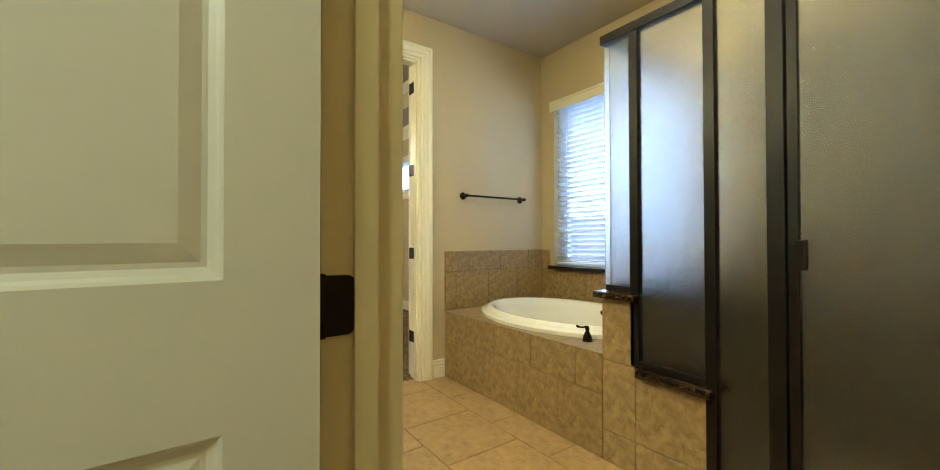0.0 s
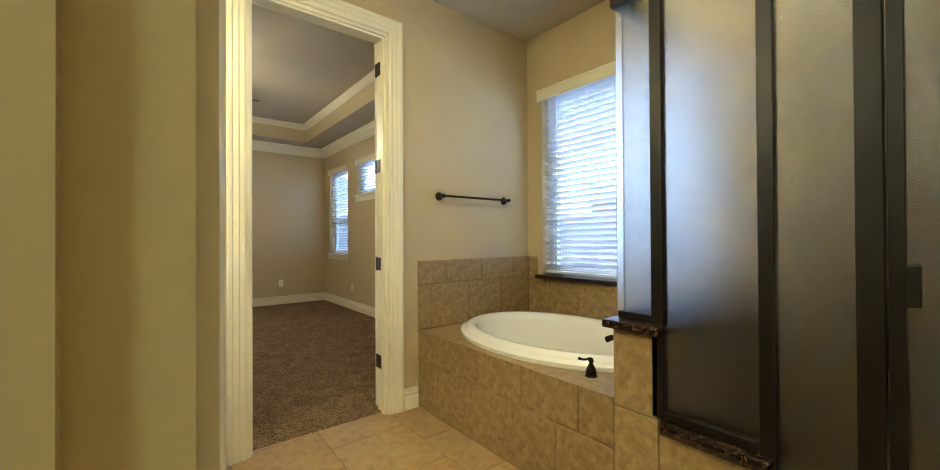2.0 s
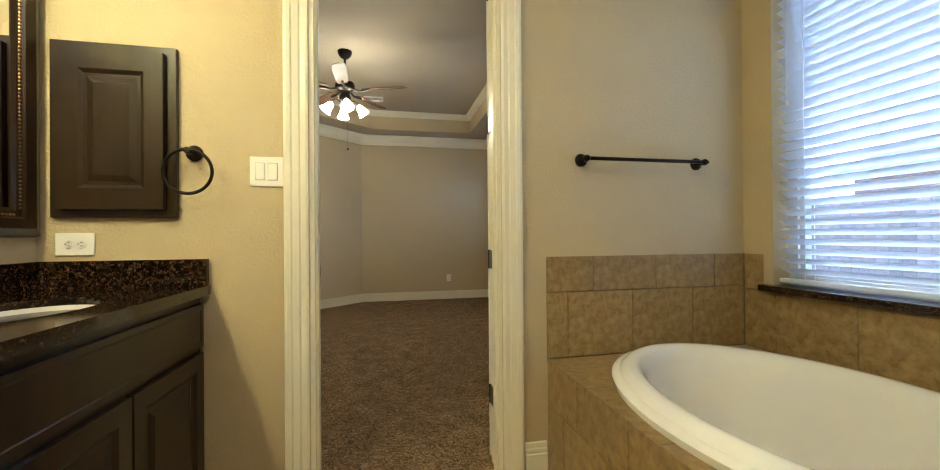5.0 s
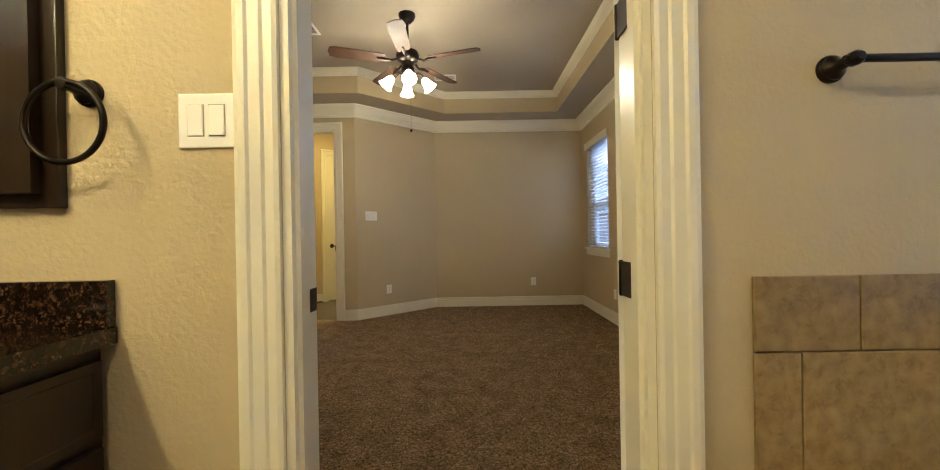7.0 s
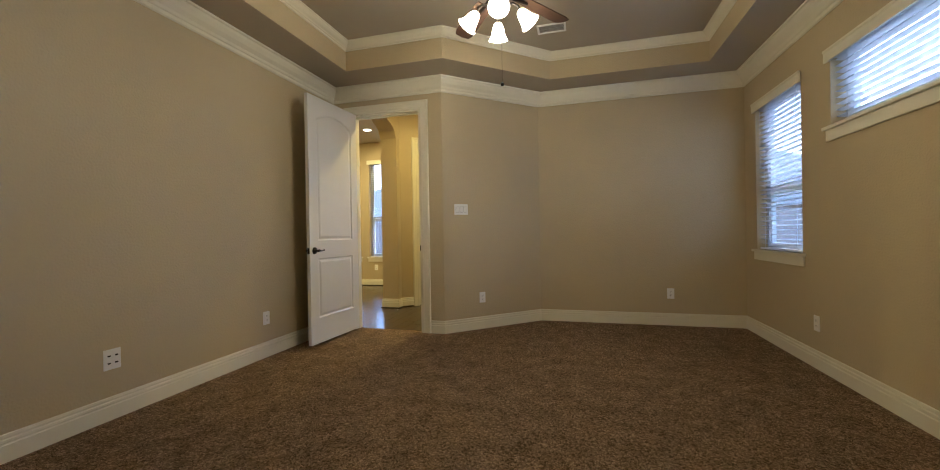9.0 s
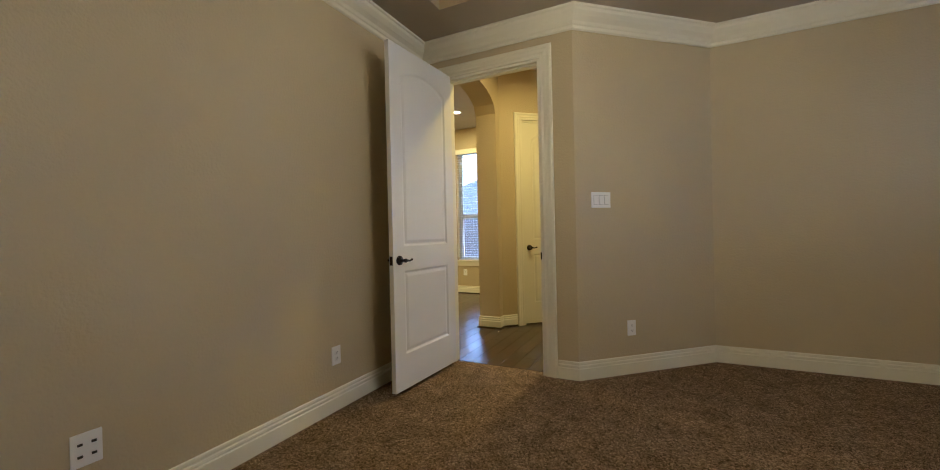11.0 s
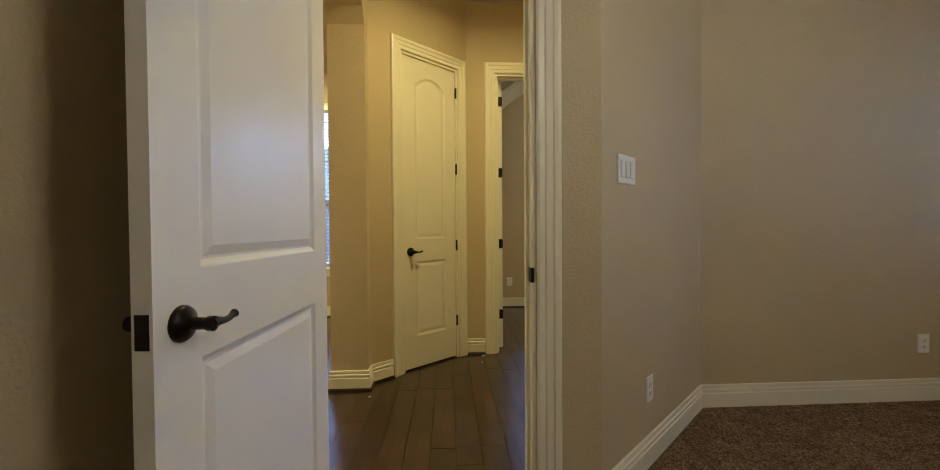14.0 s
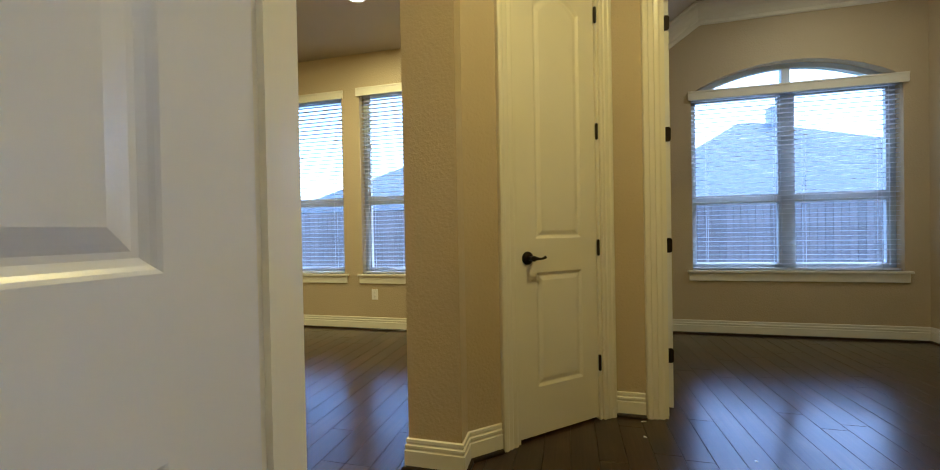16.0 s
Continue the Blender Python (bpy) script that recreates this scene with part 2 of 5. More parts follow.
def box(bm, x0, x1, y0, y1, z0, z1, bevel=0.0):
    vs = [bm.verts.new((x, y, z)) for x in (x0, x1) for y in (y0, y1) for z in (z0, z1)]
    fs = [bm.faces.new([vs[i] for i in q]) for q in ((0, 1, 3, 2), (4, 6, 7, 5), (0, 4, 5, 1), (2, 3, 7, 6), (0, 2, 6, 4), (1, 5, 7, 3))]
    if bevel:
        es = {e for f in fs for e in f.edges}
        bmesh.ops.bevel(bm, geom=list(es), offset=bevel, segments=2, profile=0.6, affect="EDGES")
    return bm


def boxed(x0, x1, y0, y1, z0, z1, bevel=0.0):
    return box(bmesh.new(), x0, x1, y0, y1, z0, z1, bevel)


def lathe(bm, profile, segs=20, m=Matrix()):
    """A turned body about z from (radius, height) pairs."""
    rings = []
    for r, z in profile:
        if r < 1e-5:
            rings.append([bm.verts.new(m @ Vector((0, 0, z)))])
        else:
            rings.append([bm.verts.new(m @ Vector((r * math.cos(a), r * math.sin(a), z))) for a in [2 * math.pi * k / segs for k in range(segs)]])
    for a, b in zip(rings, rings[1:]):
        for k in range(segs):
            q = [a[k % len(a)], a[(k + 1) % len(a)], b[(k + 1) % len(b)], b[k % len(b)]]
            q = list(dict.fromkeys(q))
            if len(q) > 2:
                bm.faces.new(q)
    return bm


def tube(bm, pts, radii, segs=10, closed=False):
    pts = [Vector(p) for p in pts]
    n = len(pts)
    radii = radii if isinstance(radii, (list, tuple)) else [radii] * n
    rings, up = [], None
    for i, p in enumerate(pts):
        a = pts[(i - 1) % n] if closed or i else p
        b = pts[(i + 1) % n] if closed or i < n - 1 else p
        d = (b - a).normalized()
        if up is None:
            up = d.orthogonal().normalized()
        up = (up - d * up.dot(d)).normalized()
        side = d.cross(up)
        rings.append([bm.verts.new(p + radii[i] * (math.cos(t) * up + math.sin(t) * side)) for t in [2 * math.pi * k / segs for k in range(segs)]])
    pairs = list(zip(rings, rings[1:])) + ([(rings[-1], rings[0])] if closed else [])
    for a, b in pairs:
        for k in range(segs):
            bm.faces.new((a[k], a[(k + 1) % segs], b[(k + 1) % segs], b[k]))
    if not closed:
        bm.faces.new(rings[0])
        bm.faces.new(rings[-1])
    return bm


def mitres(path, closed):
    out, n = [], len(path)
    for i in range(n):
        p = Vector(path[i])
        d0 = (p - Vector(path[i - 1])).normalized() if closed or i else None
        d1 = (Vector(path[(i + 1) % n]) - p).normalized() if closed or i < n - 1 else None
        d0, d1 = d0 or d1, d1 or d0
        n0, n1 = Vector((-d0.y, d0.x)), Vector((-d1.y, d1.x))
        b = (n0 + n1).normalized()
        out.append(b / max(0.3, b.dot(n0)))
    return out


def sweep(bm, profile, path, place, closed=False):
    """Carry a profile of (offset, rise) pairs along a flat path, mitred; place(u, v, rise) gives the point in space."""
    ms = mitres(path, closed)
    rows = [[bm.verts.new(place(p[0] + d * m.x, p[1] + d * m.y, h)) for d, h in profile] for p, m in zip(path, ms)]
    pairs = list(zip(rows, rows[1:])) + ([(rows[-1], rows[0])] if closed else [])
    k = len(profile)
    for a, b in pairs:
        for j in range(k):
            bm.faces.new((a[j], a[(j + 1) % k], b[(j + 1) % k], b[j]))
    if not closed:
        bm.faces.new(rows[0])
        bm.faces.new(rows[-1])
    return bm


def wall(name, p0, p1, z0, z1, thick, openings=(), mat=None, label="", bm=None, finish=True):
    """A wall whose room face runs from p0 to p1 with the room on its right hand; openings as (u0, u1, z0, z1)."""
    bm = bm or bmesh.new()
    p0, p1 = Vector(p0), Vector(p1)
    d = (p1 - p0).normalized()
    nrm, ln_ = Vector((-d.y, d.x)), (p1 - p0).length
    us = sorted({0.0, ln_, *(u for o in openings for u in o[:2])})
    zs = sorted({z0, z1, *(z for o in openings for z in o[2:])})

    def solid(i, j):
        if i < 0 or j < 0 or i >= len(us) - 1 or j >= len(zs) - 1:
            return False
        u, z = (us[i] + us[i + 1]) / 2, (zs[j] + zs[j + 1]) / 2
        return not any(o[0] < u < o[1] and o[2] < z < o[3] for o in openings)

    cache = {}

    def v(i, j, k):
        if (i, j, k) not in cache:
            q = p0 + d * us[i] + nrm * (thick * k)
            cache[i, j, k] = bm.verts.new((q.x, q.y, zs[j]))
        return cache[i, j, k]

    for i in range(len(us) - 1):
        for j in range(len(zs) - 1):
            if solid(i, j):
                for k in (0, 1):
                    bm.faces.new((v(i, j, k), v(i + 1, j, k), v(i + 1, j + 1, k), v(i, j + 1, k)))
                for (a, b), (e, f) in (((i - 1, j), ((i, j), (i, j + 1))), ((i + 1, j), ((i + 1, j), (i + 1, j + 1))), ((i, j - 1), ((i, j), (i + 1, j))), ((i, j + 1), ((i, j + 1), (i + 1, j + 1)))):
                    if not solid(a, b):
                        bm.faces.new((v(*e, 0), v(*f, 0), v(*f, 1), v(*e, 1)))
    if not finish:
        return bm
    return tagged(part(name, bm, mat or PAINT), label or "tan painted textured wall", "wall", kind="structure")


def slab(name, poly, z0, z1, mat, label, category):
    bm = bmesh.new()
    lo = [bm.verts.new((x, y, z0)) for x, y in poly]
    hi = [bm.verts.new((x, y, z1)) for x, y in poly]
    bm.faces.new(lo), bm.faces.new(hi)
    for k in range(len(poly)):
        j = (k + 1) % len(poly)
        bm.faces.new((lo[k], lo[j], hi[j], hi[k]))
    return tagged(part(name, bm, mat), label, category, kind="structure")


def fill(bm, loops):
    """A flat face with holes from loops of points."""
    edges, made = [], []
    for loop in loops:
        vs = [bm.verts.new(p) for p in loop]
        made.append(vs)
        edges += [bm.edges.new((vs[k], vs[(k + 1) % len(vs)])) for k in range(len(vs))]
    bmesh.ops.triangle_fill(bm, use_beauty=True, edges=edges)
    return made


def arched(u0, u1, v0, v1, rise, inset=0.0, n=10):
    u0, u1, v0, v1 = u0 + inset, u1 - inset, v0 + inset, v1 - inset
    pts = [(u0, v0), (u1, v0)]
    if not rise:
        return pts + [(u1, v1), (u0, v1)]
    return pts + [(u1 + (u0 - u1) * k / n, v1 - rise * (1 - math.sin(math.pi * k / n) ** 0.8)) for k in range(n + 1)]


STICK = [(0.0, 0.0), (0.004, -0.002), (0.008, -0.005), (0.015, -0.0085), (0.021, -0.0085), (0.028, -0.0065), (0.042, -0.003)]


def leaf(bm, w, h, t, panels, steps=STICK, back=True, x0=0.0, z0=0.0, yc=0.0):
    """A panelled leaf: x0..x0+w, z0..z0+h, front face towards -y."""
    sides = (-1, 1) if back else (-1,)
    rims = {}
    for s in (-1, 1):
        y = yc + s * t / 2
        outer = [(x0, y, z0), (x0 + w, y, z0), (x0 + w, y, z0 + h), (x0, y, z0 + h)]
        if s in sides:
            loops = [[(x0 + u, y + s * steps[0][1], z0 + v) for u, v in arched(*p, inset=0.0)] for p in panels]
            made = fill(bm, [outer] + loops)
            rims[s] = made[0]
            for p, ring in zip(panels, made[1:]):
                for ins, dep in steps[1:]:
                    nxt = [bm.verts.new((x0 + u, y + s * dep, z0 + v)) for u, v in arched(*p, inset=ins)]
                    for k in range(len(ring)):
                        j = (k + 1) % len(ring)
                        bm.faces.new((ring[k], ring[j], nxt[j], nxt[k]))
                    ring = nxt
                bm.faces.new(ring)
        else:
            rims[s] = [bm.verts.new(p) for p in outer]
            bm.faces.new(rims[s])
    a, b = rims[-1], rims[1]
    for k in range(4):
        j = (k + 1) % 4
        bm.faces.new((a[k], a[j], b[j], b[k]))
    return bm


# ---- structure: plan ----
BATH_Z, BED_Z, TRAY_Z, HALL_Z, STUDY_Z = 2.79, 2.76, 3.037, 3.07, 3.25
WX, EX = -1.08, 3.40            # bedroom side walls
BY, BB = 2.80, 2.93             # wall between bath and bedroom
DY, NY = 7.05, 7.91             # bedroom door wall, far wall
AX0, AX1 = 0.242, 1.195         # ends of the angled bedroom wall
DOOR_H = 2.45
BD0, BD1 = 1.298, 2.106         # bath to bedroom opening
HD0, HD1 = -0.845, -0.012       # bedroom to hall opening
SD0, SD1 = 0.075, 1.59          # study opening
P0, P1 = (-0.90, 8.42), (-0.18, 9.045)   # angled hall wall
ID0, ID1 = 0.275, 0.845         # hall closet door along that wall
W1 = (6.79, 7.64, 0.87, 2.325)   # bedroom windows on the east wall: y0, y1, z0, z1
W2 = (4.42, 6.40, 1.80, 2.33)
WB = (1.46, 2.64, 0.83, 2.310)   # bath window
KW = [(-2.665, -1.78, 0.615, 2.655), (-3.77, -2.885, 0.615, 2.645)]
STY, STN, KN = 9.045, 11.05, 10.65   # study door wall, study window wall, kitchen window wall
SWN = (0.772, 2.495, 0.635, 2.385)
SW_RISE = 0.25

slab("floor_bath", [(0.37, -0.2), (3.4, -0.2), (3.4, 2.87), (0.37, 2.87)], -0.2, -0.004, GROUT, "tan stone tile floor with brown grout", "floor")
slab("floor_closet", [(-1.5, -1.5), (0.83, -1.5), (0.83, 0.74), (-1.5, 0.74)], -0.2, 0.0, CARPET, "brown carpeted closet floor", "floor")
slab("floor_bedroom", [(WX - 0.1, 2.87), (EX + 0.1, 2.87), (EX + 0.1, 8.0), (1.1, 8.0), (0.2, 7.12), (WX - 0.1, 7.12)], -0.2, 0.0, CARPET, "brown cut-pile speckled carpet", "carpet")
slab("floor_hall", [(-6.0, 7.12), (0.2, 7.12), (1.1, 8.0), (3.3, 8.0), (3.3, 11.1), (-6.0, 11.1)], -0.2, -0.012, ESPRESSO, "dark hand-scraped wood plank floor", "floor")

# bath
wall("wall_bath_bedroom", (0.25, BY), (EX, BY), 0, 3.2, BB - BY, [(BD0 - 0.25, BD1 - 0.25, 0, DOOR_H)])
wall("wall_bath_nook", (0.37, 0.74), (0.37, BY), 0, 3.2, 0.12)
wall("wall_bath_nook_side", (0.83, 0.84), (0.37, 0.84), 0, 3.2, 0.10)
wall("wall_bath_closet", (0.936, -0.32), (0.936, 0.84), 0, 3.2, 0.121, [(0.20, 1.027, 0, DOOR_H)])
wall("wall_bath_south", (EX, -0.2), (0.93, -0.2), 0, 3.2, 0.12)
wall("wall_bath_east", (EX, BY), (EX, -0.32), 0, 3.2, 0.16, [(BY - WB[1], BY - WB[0], WB[2] - 0.032, WB[3])])
wall("wall_closet_west", (-1.5, -1.5), (-1.5, 0.74), 0, 2.9, 0.12)
wall("wall_closet_north", (-1.5, 0.74), (0.37, 0.74), 0, 2.9, 0.08)
wall("wall_closet_south", (0.93, -1.5), (-1.5, -1.5), 0, 2.9, 0.12)
wall("wall_closet_east", (0.815, -0.33), (0.815, -1.5), 0, 2.9, 0.12)
slab("ceiling_bath", [(-1.6, -1.6), (3.5, -1.6), (3.5, BY - 0.002), (-1.6, BY - 0.002)], BATH_Z, BATH_Z + 0.1, CEIL, "light taupe textured bathroom ceiling", "ceiling")

# bedroom
wall("wall_bedroom_west", (WX, 2.80), (WX, 7.16), 0, 3.3, 0.12)
wall("wall_bedroom_south", (0.25, BB), (WX, BB), 0, 3.3, 0.13)
wall("wall_bedroom_east", (EX, 8.0), (EX, BY), 0, 3.3, 0.16, [(8.0 - W1[1], 8.0 - W1[0], W1[2], W1[3]), (8.0 - W2[1], 8.0 - W2[0], W2[2], W2[3])])
wall("wall_bedroom_north", (AX1, NY), (EX, NY), 0, 3.4, 0.12)
wall("wall_bedroom_angled", (AX0, DY), (AX1, NY), 0, 3.4, 0.12)
wall("wall_bedroom_door", (WX, DY), (AX0, DY), 0, 3.4, 0.12, [(HD0 - WX, HD1 - WX, 0, DOOR_H)])


def inset_poly(poly, d):
    return [(p[0] + m.x * d, p[1] + m.y * d) for p, m in zip(poly, mitres(poly, True))]


ROOM = [(WX, BB), (EX, BB), (EX, NY), (AX1, NY), (AX0, DY), (WX, DY)]
TRAY = inset_poly(ROOM, 0.46)
bm = bmesh.new()
fill(bm, [[(x, y, BED_Z) for x, y in ROOM], [(x, y, BED_Z) for x, y in TRAY]])
lo = [bm.verts.new((x, y, BED_Z)) for x, y in TRAY]
hi = [bm.verts.new((x, y, TRAY_Z)) for x, y in TRAY]
for k in range(len(TRAY)):
    j = (k + 1) % len(TRAY)
    bm.faces.new((lo[k], lo[j], hi[j], hi[k]))
bm.faces.new(hi)
bmesh.ops.remove_doubles(bm, verts=bm.verts, dist=1e-4)
ceiling = tagged(part("ceiling_bedroom", bm, CEIL), "taupe stepped tray ceiling with a raised centre", "ceiling", kind="structure")
ceiling.data.materials.append(PAINT)
for f in ceiling.data.polygons:
    if abs(f.normal.z) < 0.5:
        f.material_index = 1
slab("ceiling_bedroom_deck", [(WX, BB), (EX, BB), (EX, NY), (WX, NY)], 3.30, 3.38, CEIL, "flat deck above the tray ceiling", "ceiling")


def level(z):
    return lambda u, v, h: (u, v, z + h)


CROWN = [(0, 0), (0.105, 0), (0.105, -0.016), (0.094, -0.022), (0.088, -0.042), (0.066, -0.072), (0.036, -0.096), (0.026, -0.114), (0.016, -0.120), (0.016, -0.142), (0.008, -0.150), (0, -0.150)]
SMALL = [(d * 0.70, h * 0.52) for d, h in CROWN]
BASE = [(0, 0), (0.016, 0), (0.016, 0.084), (0.010, 0.088), (0.010, 0.093), (0.014, 0.097), (0.014, 0.108), (0.007, 0.112), (0.007, 0.117), (0.010, 0.121), (0.009, 0.134), (0, 0.137)]


def moulding(name, profile, path, z, label, category, closed=False):
    return tagged(part(name, sweep(bmesh.new(), profile, path, level(z), closed), TRIM), label, category, kind="structure")


moulding("crown_moulding", CROWN, ROOM, BED_Z - 0.001, "cream painted crown moulding round the room", "moulding", True)
moulding("crown_moulding_tray", SMALL, TRAY, TRAY_Z - 0.001, "cream painted crown moulding inside the tray", "moulding", True)
bb = "cream painted stepped baseboard"
CW = 0.096   # casing width
CH = 0.09    # narrow casing of the hall closet
moulding("baseboard_bedroom", BASE, [(BD1 + CW + 0.006, BB), (EX, BB), (EX, NY), (AX1, NY), (AX0, DY), (HD1 + CW + 0.006, DY)], 0, bb, "baseboard")
moulding("baseboard_bedroom_west", BASE, [(HD0 - CW - 0.006, DY), (WX, DY), (WX, BB), (BD0 - CW - 0.006, BB)], 0, bb, "baseboard")
moulding("baseboard_bath", BASE, [(2.312, BY), (BD1 + CW + 0.006, BY)], 0, bb, "baseboard")
moulding("baseboard_bath_nook", BASE, [(BD0 - CW - 0.006, BY), (0.90, BY)], 0, bb, "baseboard")

# hall, kitchen corner, study
d45 = (Vector(P1) - Vector(P0)).normalized()
wall("wall_hall_angled", P0, P1, 0, 3.4, 0.10, [(ID0, ID1, 0, DOOR_H)])
wall("wall_study", (-0.25, STY), (1.8, STY), 0, 3.5, 0.12, [(SD0 + 0.25, SD1 + 0.25, 0, DOOR_H)])
wall("wall_hall_east", (1.75, STY), (1.75, 8.03), 0, 3.4, 0.1)
wall("wall_kitchen_north", (-6.0, KN), (-1.05, KN), 0, 3.4, 0.16, [(a + 6.0, b + 6.0, c, d) for a, b, c, d in KW])
wall("wall_kitchen_west", (-5.9, 7.1), (-5.9, 10.8), 0, 3.4, 0.12)
wall("wall_kitchen_south", (-1.15, 7.17), (-6.0, 7.17), 0, 3.4, 0.12)
wall("wall_kitchen_east", (-1.15, 10.8), (-1.15, 8.42), 0, 3.4, 0.1)
# unseen wall, added to keep daylight from leaking under the closet door
wall("wall_hall_light_block", (-1.05, 9.9), (-0.12, 9.9), 0, 3.4, 0.1)
wall("wall_study_west", (0.0, 9.165), (0.0, 11.1), 0, 3.5, 0.12)
wall("wall_study_east", (2.68, 11.1), (2.68, 9.165), 0, 3.5, 0.12)
wall("wall_study_south", (2.70, 9.165), (1.79, 9.165), 0, 3.5, 0.12)
# arch between hall and kitchen: x from -1.18 to -0.92
bm = bmesh.new()
Y0, Y1, SPR, RISE = 7.18, 8.315, 2.49, 0.25
arc = [(Y0 + (Y1 - Y0) * k / 24, SPR + RISE * math.sqrt(max(0, 1 - (2 * k / 24 - 1) ** 2))) for k in range(25)]
for a, b in zip(arc, arc[1:]):
    for x in (-1.15, -0.90):
        bm.faces.new([bm.verts.new(q) for q in ((x, *a), (x, *b), (x, b[0], 3.4), (x, a[0], 3.4))])
    bm.faces.new([bm.verts.new(q) for q in ((-1.15, *a), (-0.90, *a), (-0.90, *b), (-1.15, *b))])
box(bm, -1.15, -0.90, Y1, Y1 + 0.105, 0, 3.4)
box(bm, -1.15, -0.90, 7.171, Y0, 0, 3.4)
bmesh.ops.remove_doubles(bm, verts=bm.verts, dist=1e-4)
tagged(part("wall_hall_arch", bm, PAINT), "tan textured wall with a rounded archway", "wall", kind="structure")
# study window wall with an arched head
zt = SWN[3] + SW_RISE
bm = wall("", (0.0, STN), (2.70, STN), 0, 3.5, 0.16, [(SWN[0], SWN[1], SWN[2], zt)], finish=False)
sarc = [(SWN[0] + (SWN[1] - SWN[0]) * k / 24, SWN[3] + SW_RISE * math.sin(math.pi * k / 24) ** 0.75) for k in range(25)]
for a, b in zip(sarc, sarc[1:]):
    for y in (STN, STN + 0.16):
        bm.faces.new([bm.verts.new(q) for q in ((a[0], y, a[1]), (b[0], y, b[1]), (b[0], y, zt), (a[0], y, zt))])
    bm.faces.new([bm.verts.new(q) for q in ((a[0], STN, a[1]), (b[0], STN, b[1]), (b[0], STN + 0.16, b[1]), (a[0], STN + 0.16, a[1]))])
tagged(part("wall_study_north", bm, PAINT), "taupe painted wall with an arched window opening", "wall", kind="structure")
slab("ceiling_hall", [(-1.0, 7.12), (1.8, 7.12), (1.8, 9.1), (-1.0, 9.1)], HALL_Z, HALL_Z + 0.1, CEIL, "tan hall ceiling", "ceiling")
slab("ceiling_kitchen", [(-6.0, 7.1), (-1.1, 7.1), (-1.1, 10.75), (-6.0, 10.75)], 3.05, 3.15, CEIL, "light grey kitchen ceiling", "ceiling")
bm = bmesh.new()
prof = [(2.70, STUDY_Z), (0.80, STUDY_Z), (-0.05, STUDY_Z - 0.61), (-0.05, 3.45), (2.70, 3.45)]
ends = [[bm.verts.new((x, y, z)) for x, z in prof] for y in (9.12, 11.1)]
bm.faces.new(ends[0]), bm.faces.new(ends[1])
for k in range(5):
    j = (k + 1) % 5
    bm.faces.new((ends[0][k], ends[0][j], ends[1][j], ends[1][k]))
tagged(part("ceiling_study", bm, CEIL), "taupe study ceiling with one sloped side", "ceiling", kind="structure")
upright = lambda u, v, h: (u, STN - 0.001 - h, v)
tagged(part("crown_moulding_study", sweep(bmesh.new(), [(-h * 1.25, d * 1.1) for d, h in CROWN], [(2.68, STUDY_Z - 0.001), (0.80, STUDY_Z - 0.001), (0.0, STUDY_Z - 0.576)], upright), TRIM), "cream painted study crown moulding", "moulding", kind="structure")
moulding("baseboard_study", BASE, [(2.68, 9.165), (2.68, STN), (0.0, STN), (0.0, 9.165)], 0, bb, "baseboard")
moulding("baseboard_kitchen", BASE, [(-1.15, KN), (-5.9, KN)], 0, bb, "baseboard")


def along(t):
    q = Vector(P0) + d45 * t
    return (q.x, q.y)


moulding("baseboard_hall", BASE, [along(ID0 - CH - 0.005), P0, (P0[0], Y1), (-1.15, Y1), (-1.15, 8.6)], 0, bb, "baseboard")
moulding("baseboard_hall_end", BASE, [(SD0 - CW - 0.005, STY), P1, along(ID1 + CH + 0.003)], 0, bb, "baseboard")
SHOE = [(0.0165, 0.0), (0.030, 0.0), (0.029, 0.009), (0.025, 0.015), (0.0165, 0.018)]
for nm, path in (("shoe_moulding_study", [(2.68, 9.165), (2.68, STN), (0.0, STN), (0.0, 9.165)]), ("shoe_moulding_kitchen", [(-1.15, KN), (-5.9, KN)]), ("shoe_moulding_hall", [along(ID0 - CH - 0.005), P0, (P0[0], Y1), (-1.15, Y1), (-1.15, 8.6)]), ("shoe_moulding_hall_end", [(SD0 - CW - 0.005, STY), P1, along(ID1 + CH + 0.003)])):
    tagged(part(nm, sweep(bmesh.new(), SHOE, path, level(0.0)), ESPRESSO), "dark stained shoe moulding along the wood floor", "moulding", kind="structure")
slab("ground", [(-400, -400), (400, -400), (400, 400), (-400, 400)], -0.6, -0.25, GRASS, "short green and tan lawn", "ground")
# unseen band round the wall tops, added to block leaking sky light
bm = bmesh.new()
for a, b, c, d in ((-6.3, 3.75, -1.95, -1.8), (-6.3, 3.75, 11.3, 11.45), (-6.3, -6.15, -1.8, 11.3), (3.6, 3.75, -1.8, 11.3)):
    box(bm, a, b, c, d, 2.85, 3.55)
tagged(part("fascia", bm, SIDING), "unseen board band added to stop sky light leaking in", "fascia", kind="structure")
# unseen deck, added so no sky light enters from above
slab("roof_deck", [(-6.3, -1.95), (3.75, -1.95), (3.75, 11.45), (-6.3, 11.45)], 3.55, 3.7, SHINGLE, "unseen flat deck that keeps sky light out of the house", "roof")

# ---- door casings, jambs ----
CASE = [(0.0, 0.0), (0.0, 0.012), (0.010, 0.015), (0.030, 0.012), (0.036, 0.017), (0.060, 0.018), (0.066, 0.023), (0.080, 0.024), (0.090, 0.021), (0.093, 0.014), (CW - 0.001, 0.0)]


